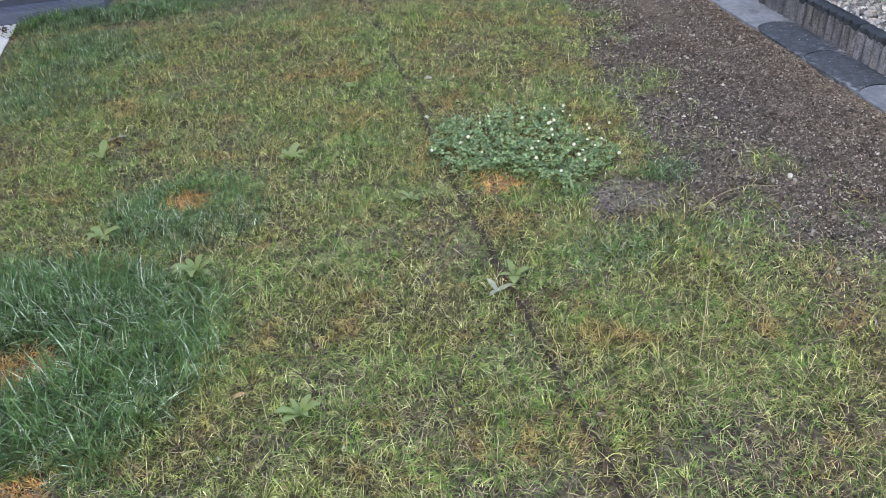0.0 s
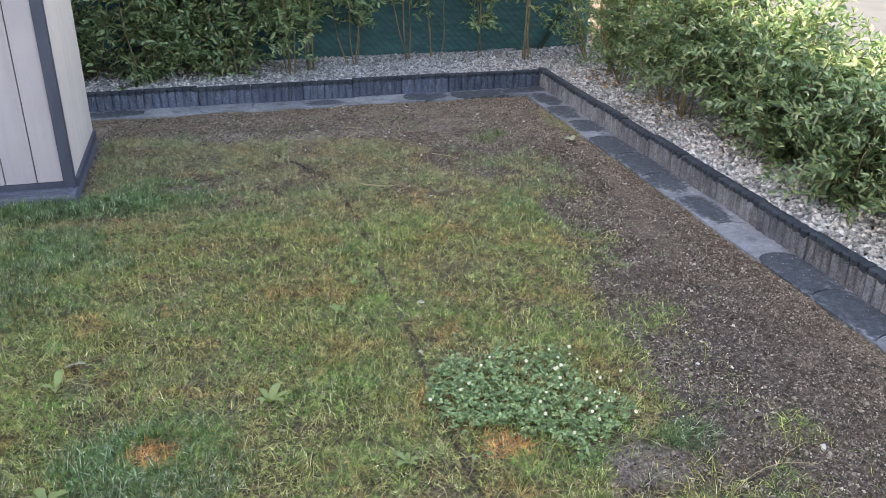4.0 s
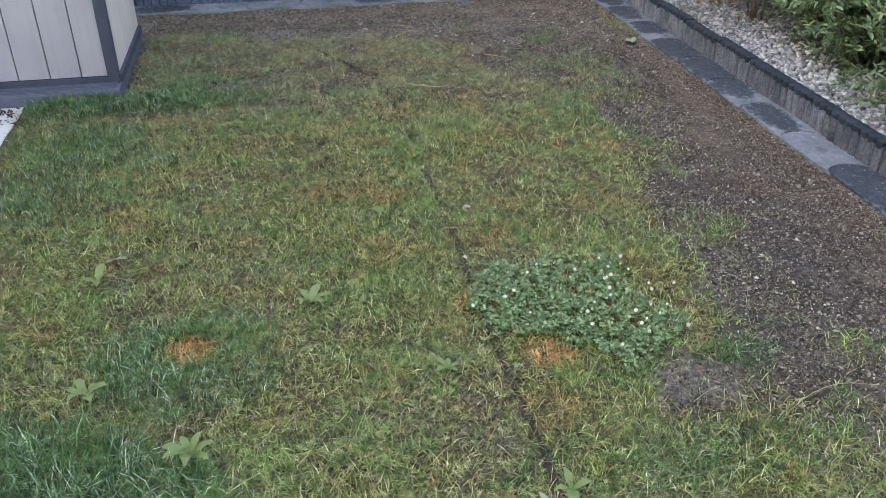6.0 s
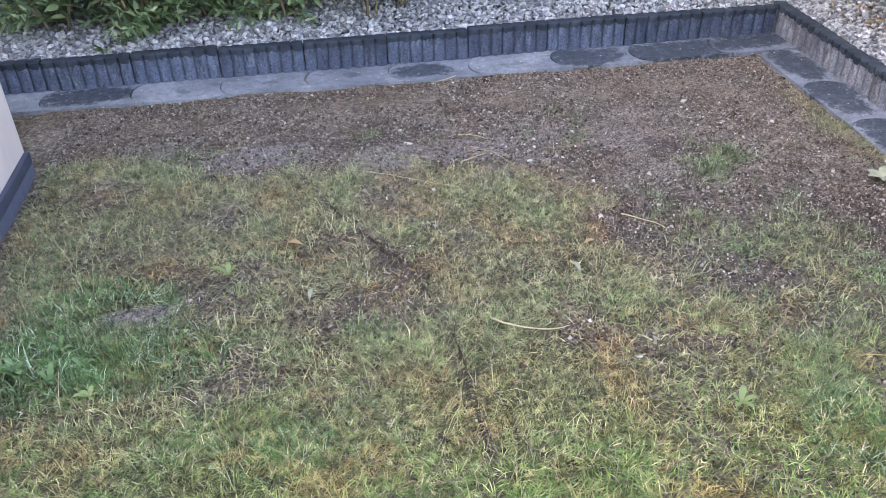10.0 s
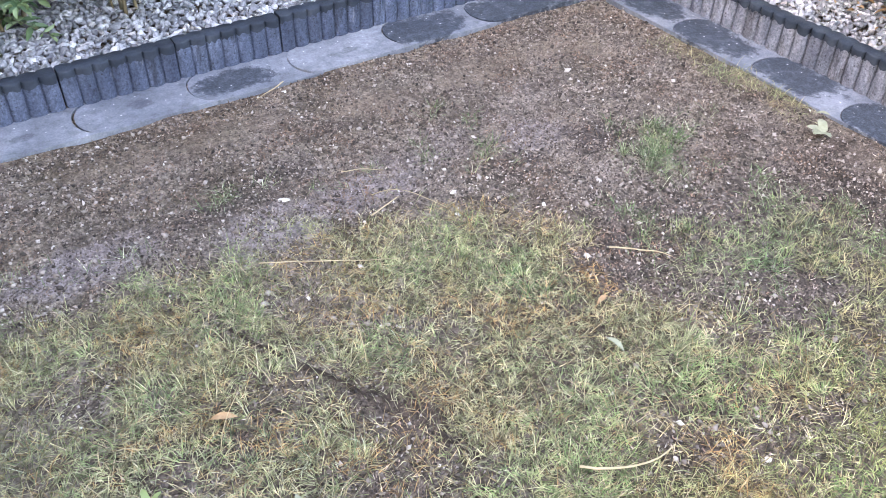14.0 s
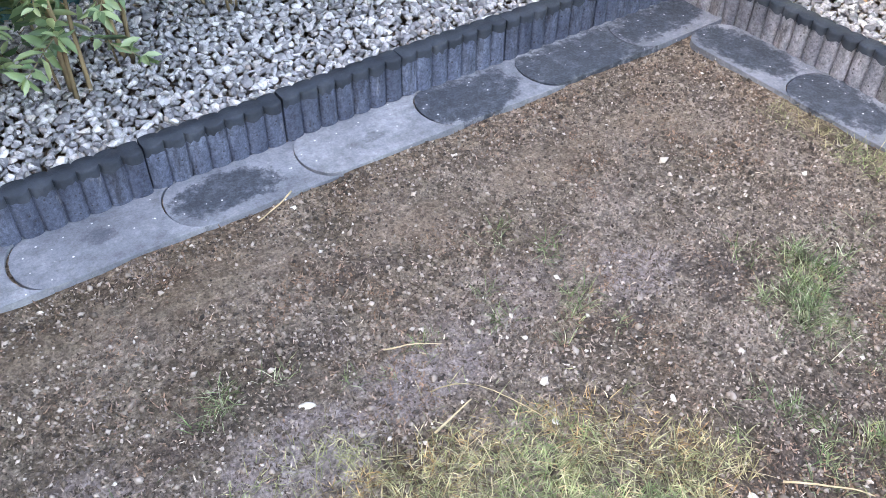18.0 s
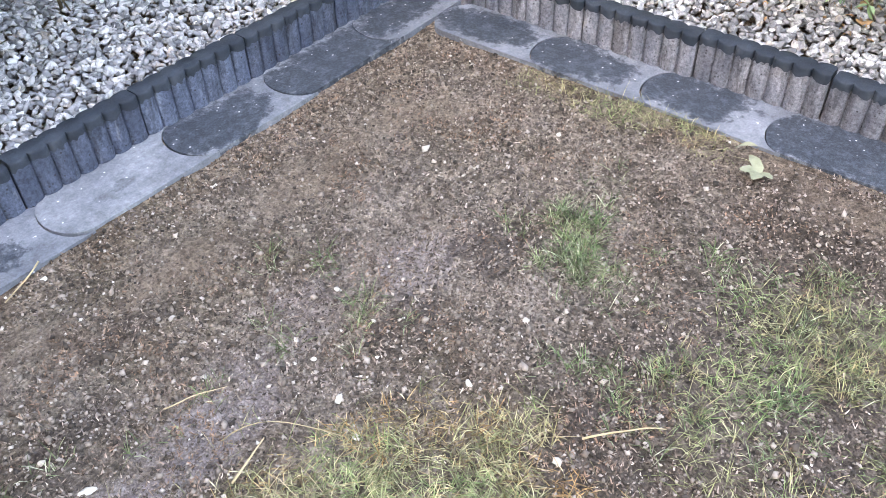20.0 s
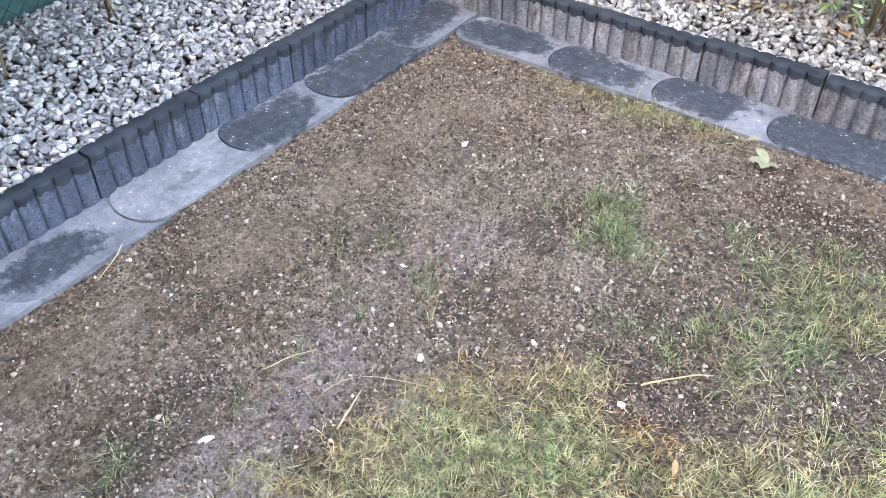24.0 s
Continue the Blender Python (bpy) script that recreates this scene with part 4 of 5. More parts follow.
# ---- lawn and bare soil ----
LAWN = [(-3.0, -5.6), (-2.97, -1.44), (-2.6, -1.42), (-2.6, -0.62), (-2.4, -0.56), (-2.2, -0.66), (-2.0, -0.76), (-1.8, -0.76), (-1.5, -0.79), (-1.27, -0.82), (-1.08, -0.90), (-1.04, -1.05), (-1.08, -1.15),
        (-1.05, -1.33), (-0.95, -1.40), (-0.72, -1.70), (-0.79, -2.35), (-0.88, -2.85), (-0.92, -3.32), (-1.02, -3.40), (-0.98, -3.62), (-0.82, -3.83), (-0.65, -4.0), (-0.5, -4.1), (-0.17, -4.3), (-0.17, -5.6)]
MIXED = [(-0.98, -1.42), (-0.86, -1.18), (-0.60, -1.16), (-0.44, -1.36), (-0.46, -1.7), (-0.56, -2.0), (-0.62, -2.5), (-0.70, -3.2), (-0.5, -3.9), (-0.8, -3.95), (-0.92, -3.6), (-0.92, -2.6), (-0.86, -2.2)]
CLOVER_BED = [(-1.53, -3.06), (-1.45, -3.02), (-1.35, -2.985), (-1.25, -2.97), (-1.15, -2.96), (-1.06, -3.00), (-1.14, -3.10), (-1.13, -3.21), (-1.055, -3.30), (-1.11, -3.37), (-1.18, -3.43), (-1.26, -3.50), (-1.30, -3.43), (-1.33, -3.325), (-1.445, -3.295), (-1.55, -3.25), (-1.555, -3.16)]
FURROW = [(-1.83, -0.80), (-1.75, -1.01), (-1.66, -1.18), (-1.59, -1.31), (-1.55, -1.44), (-1.53, -1.6), (-1.51, -2.05), (-1.51, -2.9), (-1.52, -3.44), (-1.51, -3.82), (-1.50, -4.2), (-1.47, -5.0)]
DRY_SPOTS = [(-1.40, -3.37, 0.07), (-2.245, -3.205, 0.065), (-2.59, -3.79, 0.075), (-2.54, -4.15, 0.06)]
BARE_SPOTS = [(-1.09, -3.53, 0.13, 0.085), (-2.22, -1.36, 0.10, 0.04), (-2.05, -1.0, 0.06, 0.04), (-1.62, -1.25, 0.05, 0.04)]
LUSH_SPOTS = [(-2.52, -3.80, 0.32, 0.38, 0.125), (-2.75, -3.55, 0.22, 0.22, 0.09), (-2.23, -3.25, 0.20, 0.20, 0.07), (-2.36, -3.24, 0.11, 0.16, 0.06), (-2.78, -2.32, 0.26, 0.24, 0.06), (-2.70, -1.90, 0.24, 0.22, 0.065), (-2.74, -1.55, 0.24, 0.11, 0.085), (-2.74, -1.495, 0.23, 0.045, 0.10), (-2.60, -1.45, 0.07, 0.09, 0.07),
              (-2.45, -1.52, 0.26, 0.13, 0.07), (-2.18, -1.52, 0.20, 0.12, 0.055), (-2.28, -1.34, 0.20, 0.11, 0.06), (-2.92, -2.9, 0.10, 0.50, 0.055), (-1.20, -3.50, 0.09, 0.05, 0.05), (-0.95, -3.45, 0.10, 0.06, 0.05), (-2.9, -3.4, 0.15, 0.25, 0.07),
              (-1.15, -3.75, 0.25, 0.10, 0.045), (-0.85, -1.95, 0.10, 0.12, 0.05), (-1.75, -3.00, 0.20, 0.09, 0.035), (-2.45, -2.05, 0.20, 0.12, 0.04), (-1.95, -1.80, 0.25, 0.12, 0.032), (-1.55, -2.20, 0.18, 0.10, 0.035)]
CLUMPS = [(-0.62, -0.88, 0.06, 0.06, 130, 0.05), (-0.69, -0.95, 0.07, 0.07, 190, 0.05), (-0.75, -1.0, 0.06, 0.06, 120, 0.045), (-0.57, -0.92, 0.05, 0.05, 70, 0.045), (-0.66, -0.80, 0.04, 0.04, 40, 0.04), (-0.86, -1.17, 0.09, 0.08, 260, 0.04), (-0.58, -1.16, 0.10, 0.08, 110, 0.04), (-0.53, -1.30, 0.10, 0.08, 150, 0.04), (-0.68, -1.36, 0.12, 0.08, 260, 0.045),
          (-1.03, -0.57, 0.10, 0.05, 110, 0.04), (-1.05, -0.74, 0.07, 0.05, 110, 0.04), (-0.45, -0.88, 0.06, 0.04, 40, 0.035), (-1.57, -0.58, 0.10, 0.05, 100, 0.04),
          (-1.34, -0.66, 0.07, 0.04, 50, 0.035), (-0.80, -1.75, 0.10, 0.12, 260, 0.05), (-0.74, -2.1, 0.10, 0.12, 220, 0.045), (-2.12, -0.60, 0.22, 0.06, 300, 0.045), (-0.5, -1.55, 0.12, 0.12, 160, 0.04), (-0.6, -2.5, 0.1, 0.1, 90, 0.04)]


CLUMP_RNG = random.Random(19)
for _ in range(70):
    CLUMPS.append((CLUMP_RNG.uniform(-2.6, -0.95), CLUMP_RNG.uniform(-3.9, -1.0), CLUMP_RNG.uniform(0.02, 0.05), CLUMP_RNG.uniform(0.02, 0.05), CLUMP_RNG.randint(25, 60), CLUMP_RNG.uniform(0.03, 0.05)))
for _ in range(14):
    CLUMPS.append((CLUMP_RNG.uniform(-0.9, -0.5), CLUMP_RNG.uniform(-2.0, -1.2), CLUMP_RNG.uniform(0.03, 0.07), CLUMP_RNG.uniform(0.03, 0.07), CLUMP_RNG.randint(30, 70), CLUMP_RNG.uniform(0.03, 0.045)))
for _ in range(16):
    CLUMPS.append((CLUMP_RNG.uniform(-0.85, -0.45), CLUMP_RNG.uniform(-3.8, -2.0), CLUMP_RNG.uniform(0.03, 0.07), CLUMP_RNG.uniform(0.03, 0.07), CLUMP_RNG.randint(12, 34), CLUMP_RNG.uniform(0.025, 0.04)))


def off_line(x, y, line):
    best = np.full(np.shape(x), 9.0)
    for (x0, y0), (x1, y1) in zip(line, line[1:]):
        t = np.clip(((x - x0) * (x1 - x0) + (y - y0) * (y1 - y0)) / ((x1 - x0) ** 2 + (y1 - y0) ** 2), 0, 1)
        best = np.minimum(best, np.hypot(x - x0 - t * (x1 - x0), y - y0 - t * (y1 - y0)))
    return best


def blade_mesh(name, px, py, length, width, lean, seed, turn=None, lift=-0.002):
    rng = np.random.default_rng(seed)
    n = len(px)
    a = rng.uniform(0, 2 * math.pi, n)
    if turn is not None:
        a = turn + rng.normal(0, 0.5, n)
    d = np.stack([np.cos(a), np.sin(a), np.zeros(n)], 1)
    s = np.stack([-np.sin(a), np.cos(a), np.zeros(n)], 1)
    tw = rng.uniform(-0.8, 0.8, n)[:, None]
    s = unit(s + tw * d)
    th = np.clip(rng.normal(lean, 0.35, n), 0.05, 1.45)
    th2 = np.clip(th + rng.uniform(0.1, 0.9, n), 0.1, 2.0)
    z = np.array([0, 0, 1.0])
    b = np.stack([px, py, ground_z(px, py) + lift], 1)
    L, W = length[:, None], width[:, None]
    m = b + 0.55 * L * (np.sin(th)[:, None] * d + np.cos(th)[:, None] * z)
    t = m + 0.45 * L * (np.sin(th2)[:, None] * d + np.cos(th2)[:, None] * z)
    t[:, 2] = np.maximum(t[:, 2], b[:, 2] + 0.004)
    v = np.stack([b - s * W / 2, b + s * W / 2, m + s * W * 0.42, m - s * W * 0.42, t], 1).reshape(-1, 3)
    i = 5 * np.arange(n)[:, None]
    f = np.concatenate([i + [0, 1, 2, 3], i + [3, 2, 4]], 1).reshape(-1)
    return raw_mesh(name, v, f, np.tile([4, 3], n))


def spot_weight(x, y, spots):
    w = np.zeros(np.shape(x))
    for s in spots:
        cx, cy, rx, ry = s[0], s[1], s[2], s[3] if len(s) > 3 else s[2] * 0.75
        if rx:
            w = np.maximum(w, 1 - np.hypot((x - cx) / rx, (y - cy) / ry))
    return w


def lawn_density(x, y, soft=0.0):
    wx = x + 0.10 * (ramp_noise(x, y, 0.11, 41) - 0.5) + 0.04 * (ramp_noise(x, y, 0.035, 42) - 0.5)
    wy = y + 0.10 * (ramp_noise(x, y, 0.11, 43) - 0.5) + 0.04 * (ramp_noise(x, y, 0.035, 44) - 0.5)
    lawn, mixed = inside(wx + soft, wy + soft, LAWN), inside(wx + soft, wy - soft, MIXED)
    patchy = ramp_noise(x, y, 0.16, 45) * 0.6 + ramp_noise(x, y, 0.06, 46) * 0.4
    d = np.where(lawn, np.clip(2.1 * patchy - 0.08, 0.45, 1.0), 0.0)
    # thinner and drier towards the bare strip
    d = np.where(lawn & (y > -1.7), np.clip(2.0 * patchy - 0.42, 0.10, 0.8), d)
    d = np.where(mixed & ~lawn, np.where(y > -1.95, np.clip((patchy - 0.38) * 1.9, 0.03, 0.32), np.clip((patchy - 0.40) * 1.8, 0.03, 0.42)), d)
    d = np.where(spot_weight(wx, wy, BARE_SPOTS + DAMP[:2]) > 0, d * 0.12, d)
    d = np.where(spot_weight(wx, wy, DRY_SPOTS) > 0, d * 0.06, d)
    line = off_line(x + 0.02 * (ramp_noise(x, y, 0.05, 47) - 0.5), y, FURROW)
    d = np.where(line < 0.002 + 0.014 * ramp_noise(x, y, 0.07, 48), 0.05, d)
    d = np.where((x > -0.27) & (y > -1.12) & (y < -0.5), np.clip(1.6 * patchy - 0.62, 0, 0.36), d)
    d = np.where((y < -1.45) & (x < -2.965 + 0.03 * ramp_noise(x, y, 0.06, 49)), 0, d)
    d = np.where((x < -2.585) & (y > -1.46), 0, d)
    return np.clip(d, 0, 1)


def build_grass():
    rng = np.random.default_rng(51)
    n = 800000
    x, y = rng.uniform(-3.0, -0.17, n), rng.uniform(-4.7, -0.5, n)
    keep = rng.random(n) < lawn_density(x, y, rng.normal(0, 0.03, n)) * np.where(y > -2.0, 1.0, 0.72) * np.where(y < -4.35, 0.5, 1.0)
    x, y = x[keep], y[keep]
    n = len(x)
    # about half of the blades spread from the crowns of small tufts
    cell = 0.052
    ci, cj = np.floor(x / cell), np.floor(y / cell)
    key = np.abs(np.sin(ci * 12.9898 + cj * 78.233) * 43758.5453)
    tx, ty = (ci + key % 1) * cell, (cj + (key * 7.13) % 1) * cell
    tuft = (rng.random(n) < 0.75) & (((key * 3.7) % 1) < 0.4) & (np.hypot(x - tx, y - ty) < 0.03)
    turn = np.where(tuft, np.arctan2(y - ty, x - tx), rng.uniform(0, 2 * math.pi, n))
    x, y = np.where(tuft, tx + 0.6 * (x - tx), x), np.where(tuft, ty + 0.6 * (y - ty), y)
    tall = rng.random(n)
    length = rng.uniform(0.016, 0.048, n) * np.where(tuft, 1.15, 0.95) * np.where(tall > 0.965, 1.7, 1.0) * (0.75 + 0.5 * ramp_noise(x, y, 0.2, 52))
    me = blade_mesh("lawn_grass", x, y, length, rng.uniform(0.0010, 0.0022, n) * np.where(y > -1.9, 0.85, 1.0), 1.1, 53, turn)
    tagged(part_mesh("lawn_grass", me, GRASS), "short patchy green and yellowing lawn grass", "grass", kind="stuff")
    m = 9000
    x, y = rng.uniform(-2.97, -0.2, m), rng.uniform(-6.3, -4.66, m)
    me = blade_mesh("rear_grass", x, y, rng.uniform(0.02, 0.05, m), rng.uniform(0.003, 0.006, m), 1.1, 59)
    tagged(part_mesh("rear_grass", me, GRASS), "short green lawn grass beside the pale paving", "grass", kind="stuff")
    xs, ys, ls = [], [], []
    for cx, cy, rx, ry, h in LUSH_SPOTS:
        m = int(rx * ry * math.pi * 34000)
        r, a = np.sqrt(rng.random(m)) , rng.uniform(0, 2 * math.pi, m)
        r *= 0.75 + 0.5 * ramp_noise(np.cos(a) + cx * 7, np.sin(a) + cy * 7, 0.6, 54)
        ux, uy = cx + rx * r * np.cos(a), cy + ry * r * np.sin(a)
        ok = (spot_weight(ux, uy, [(a, b, (1.7 if b < -3.5 else 1.25) * c) for a, b, c in DRY_SPOTS]) <= 0.05) & (spot_weight(ux, uy, BARE_SPOTS) <= 0.1) & ((ux > -2.99) | (uy > -1.45)) & ~((ux < -2.585) & (uy > -1.47))
        xs.append(ux[ok]), ys.append(uy[ok]), ls.append((h * rng.uniform(0.45, 1.1, m) * (1.1 - 0.4 * r))[ok])
    x, y, length = np.concatenate(xs), np.concatenate(ys), np.concatenate(ls)
    me = blade_mesh("lush_grass", x, y, length, rng.uniform(0.0012, 0.0026, len(x)) * (0.6 + 7 * length), 0.9, 55)
    tagged(part_mesh("lush_grass", me, LUSH), "long dark green grass in lush tufts", "grass", kind="stuff")
    xs, ys, ls = [], [], []
    for cx, cy, rx, ry, m, h in CLUMPS:
        if h < 0.05:
            rx, ry = rx * 1.3, ry * 1.3
        m = int(m * (1.2 if h < 0.05 else 2.3))
        sub = rng.normal(0, 0.5, (max(4, m // 22), 2))
        pick = sub[rng.integers(len(sub), size=m)] + rng.normal(0, 0.10, (m, 2))
        xs.append(cx + rx * pick[:, 0]), ys.append(cy + ry * pick[:, 1]), ls.append(h * rng.uniform(0.5, 1.25, m))
    x, y, length = np.concatenate(xs), np.concatenate(ys), np.concatenate(ls)
    me = blade_mesh("grass_sprouts", x, y, length * 1.05, rng.uniform(0.0010, 0.0020, len(x)), 0.92, 56)
    tagged(part_mesh("grass_sprouts", me, SPROUT), "young sparse grass sprouting from bare soil", "grass", kind="stuff")
    m = 5200
    x, y = rng.uniform(-2.9, -0.6, m), rng.uniform(-4.5, -0.8, m)
    ok = rng.random(m) < lawn_density(x, y) * 0.9
    x, y = x[ok], y[ok]
    me = blade_mesh("dead_stalks", x, y, rng.uniform(0.025, 0.075, len(x)), rng.uniform(0.0008, 0.0015, len(x)), 1.1, 58, lift=0.004)
    tagged(part_mesh("dead_stalks", me, TWIG_DRY), "thin pale dead grass stalks lying in the lawn", "grass", kind="stuff")
    m = 130000
    x, y = rng.uniform(-2.97, -0.6, m), rng.uniform(-4.6, -0.75, m)
    ok = (inside(x, y, LAWN)) & (rng.random(m) < 0.25 + 0.9 * ramp_noise(x, y, 0.10, 68)) & (spot_weight(x, y, DRY_SPOTS + BARE_SPOTS) <= 0) & (off_line(x, y, FURROW) > 0.008) & ~((x < -2.585) & (y > -1.46))
    x, y = x[ok], y[ok]
    me = blade_mesh("thatch", x, y, rng.uniform(0.012, 0.045, len(x)), rng.uniform(0.0009, 0.0018, len(x)), 1.30, 69, lift=0.003)
    tagged(part_mesh("thatch", me, THATCH), "brown and straw-coloured dead thatch between the grass", "grass", kind="stuff")
    xs, ys = [], []
    for cx, cy, rr in DRY_SPOTS:
        m = int(rr * rr * 110000)
        r, a = np.sqrt(rng.random(m)) * rr, rng.uniform(0, 2 * math.pi, m)
        xs.append(cx + r * np.cos(a)), ys.append(cy + 0.75 * r * np.sin(a))
    x, y = np.concatenate(xs), np.concatenate(ys)
    me = blade_mesh("dry_grass", x, y, rng.uniform(0.02, 0.045, len(x)), rng.uniform(0.0016, 0.0028, len(x)), 1.15, 57)
    tagged(part_mesh("dry_grass", me, DRY), "scorched orange-brown dry grass spots", "grass", kind="stuff")


build_grass()


def build_pebbles():
    rng = np.random.default_rng(61)
    n = 250000
    x, y = rng.uniform(-2.9, -0.17, n), rng.uniform(-4.6, -0.17, n)
    d = lawn_density(x, y)
    soil = np.where(d < 0.05, 1.0, np.where(d < 0.3, 0.5, 0.03))
    soil *= 0.35 + 0.9 * ramp_noise(x, y, 0.13, 62)
    soil *= np.where(spot_weight(x + 0.06 * (ramp_noise(x, y, 0.05, 66) - 0.5), y + 0.06 * (ramp_noise(x, y, 0.05, 67) - 0.5), TAN) > 0.15, 0.25, 1.0)
    soil = np.where((x < -2.6) & (y > -1.45), 0, soil)
    keep = rng.random(n) < soil
    x, y = x[keep], y[keep]
    r = np.clip(rng.lognormal(-6.0, 0.42, len(x)), 0.0013, 0.008)
    ob = scatter_stones("soil_pebbles", x, y, ground_z(x, y) + 0.35 * r, r, 0, 0.75, 63, PEBBLE, cuts=0)
    m = 260000
    fx, fy = rng.uniform(-2.6, -0.17, m), rng.uniform(-4.4, -0.17, m)
    keep = rng.random(m) < np.where(lawn_density(fx, fy) < 0.3, np.where(fy > -2.6, 1.0, 0.55), 0.14) * (0.3 + ramp_noise(fx, fy, 0.2, 64))
    keep &= ~((fx < -2.58) & (fy > -1.46))
    keep &= (spot_weight(fx, fy, TAN) < 0.2) | (rng.random(m) < 0.3)
    fx, fy = fx[keep], fy[keep]
    me = blade_mesh("plant_litter", fx, fy, np.clip(rng.lognormal(-5.15, 0.45, len(fx)), 0.003, 0.02), rng.uniform(0.0012, 0.0034, len(fx)), 1.33, 65, lift=0.002)
    tagged(part_mesh("plant_litter", me, LITTER), "brown plant fibres and chips strewn over the soil", "litter", kind="stuff")
    tagged(ob, "small brown, beige and white pebbles and crumbs in the soil", "pebbles", kind="stuff")


build_pebbles()


def build_furrow():
    """A narrow slit through the turf, drawn as a dark broken strip laid just above the ground."""
    pts = []
    for (x0, y0), (x1, y1) in zip(FURROW, FURROW[1:]):
        m = max(2, int(math.hypot(x1 - x0, y1 - y0) / 0.02))
        pts += [(x0 + (x1 - x0) * k / m, y0 + (y1 - y0) * k / m) for k in range(m)]
    p = np.array(pts)
    p[:, 0] += 0.012 * (ramp_noise(p[:, 0], p[:, 1], 0.08, 71) - 0.5)
    way = unit(np.gradient(p, axis=0))
    side = np.stack([-way[:, 1], way[:, 0]], 1)
    w = (np.where(p[:, 1] > -1.7, 0.0012, 0.0012) + np.where(p[:, 1] > -1.7, 0.0045, 0.0070) * ramp_noise(p[:, 0], p[:, 1], 0.07, 72))[:, None]
    rows = []
    for s, dz in ((-1.3, 0.004), (-0.6, 0.0065), (0.0, 0.003), (0.6, 0.0065), (1.3, 0.004)):
        q = p + side * w * s
        rows.append(np.column_stack([q, ground_z(q[:, 0], q[:, 1]) + dz]))
    n = len(p)
    gap = ramp_noise(p[:, 0], p[:, 1], 0.06, 73) > np.where(p[:, 1] > -1.5, 0.52, np.where(p[:, 1] > -2.6, 0.38, 0.30))
    v = np.concatenate(rows)
    faces = [(r * n + k, r * n + k + 1, (r + 1) * n + k + 1, (r + 1) * n + k) for r in range(4) for k in range(n - 1) if gap[k]]
    me = bpy.data.meshes.new("furrow")
    me.from_pydata([tuple(c) for c in v], [], faces)
    tagged(part_mesh("furrow", me, DARK_SOIL), "narrow dark slit cut through the lawn turf", "furrow", kind="structure")


build_furrow()


# ---- clover patch ----
def build_clover():
    rng = np.random.default_rng(81)
    n = 6400
    x, y = rng.uniform(-1.62, -0.95, n), rng.uniform(-3.5, -2.86, n)
    wx, wy = x + 0.10 * (ramp_noise(x, y, 0.08, 82) - 0.5), y + 0.10 * (ramp_noise(x, y, 0.08, 83) - 0.5)
    keep = inside(wx, wy, CLOVER_BED) & (rng.random(n) < 0.35 + 0.9 * ramp_noise(x, y, 0.07, 84))
    keep |= (rng.random(n) < 0.012) & (np.hypot(x + 1.3, y + 3.15) < 0.35)
    x, y = x[keep], y[keep]
    patch = tagged(new("clover_patch"), "patch of white clover in bloom growing in the lawn", "clover")
    patch.location = (-1.28, -3.16, 0)
    vs, fs, cs = [], [], []
    for cx, cy in zip(x, y):
        z = rng.uniform(0.005, 0.038)
        size = rng.uniform(0.0042, 0.0078)
        tilt = rng.normal(0, 0.35, 2)
        a0 = rng.uniform(0, 6.28)
        for k in range(3):
            a = a0 + 2.094 * k
            i = len(vs)
            loc = [(0.0, 0.0), (0.45, 0.42), (0.95, 0.55), (1.2, 0.0), (0.95, -0.55), (0.45, -0.42)]
            for u, w in loc:
                px, py = size * (u * math.cos(a) - w * math.sin(a)), size * (u * math.sin(a) + w * math.cos(a))
                vs.append((cx + 1.28 + px, cy + 3.16 + py, z + px * tilt[0] + py * tilt[1] + abs(w) * size * 0.3))
            fs += [i, i + 3, i + 2, i + 1, i, i + 5, i + 4, i + 3]
            cs += [4, 4]
    part_mesh("foliage", raw_mesh("clover_leaves", np.array(vs), np.array(fs), np.array(cs)), CLOVER, patch, "three-lobed green clover leaves")
    # flower heads
    bm = bmesh.new()
    for k in range(26):
        u = 1 - 2 * (k + 0.5) / 26
        a = 2.4 * k
        c = Vector((math.sqrt(1 - u * u) * math.cos(a), math.sqrt(1 - u * u) * math.sin(a), u))
        tip = c * 0.0085
        s = c.orthogonal().normalized() * 0.0022
        t = c.cross(s).normalized() * 0.0022
        vv = [bm.verts.new(c * 0.003 + s), bm.verts.new(c * 0.003 + t), bm.verts.new(c * 0.003 - s), bm.verts.new(c * 0.003 - t), bm.verts.new(tip)]
        for q in range(4):
            bm.faces.new((vv[q], vv[(q + 1) % 4], vv[4]))
    me = bpy.data.meshes.new("flower")
    bm.to_mesh(me)
    bm.free()
    me.materials.append(FLOWER)
    for k in range(32):
        j = rng.integers(len(x))
        near = rng.random() < 0.55
        fx, fy = (x[j], y[j]) if not near else (-1.14 + rng.normal(0, 0.07), -3.22 + rng.normal(0, 0.10))
        ob = new("flower", me)
        ob.parent = patch
        ob.matrix_basis = pose(fx + 1.28, fy + 3.16, rng.uniform(0.028, 0.046), rng.uniform(-30, 30), rng.uniform(-30, 30), 0) @ Matrix.Scale(rng.uniform(0.45, 0.8), 4)


build_clover()


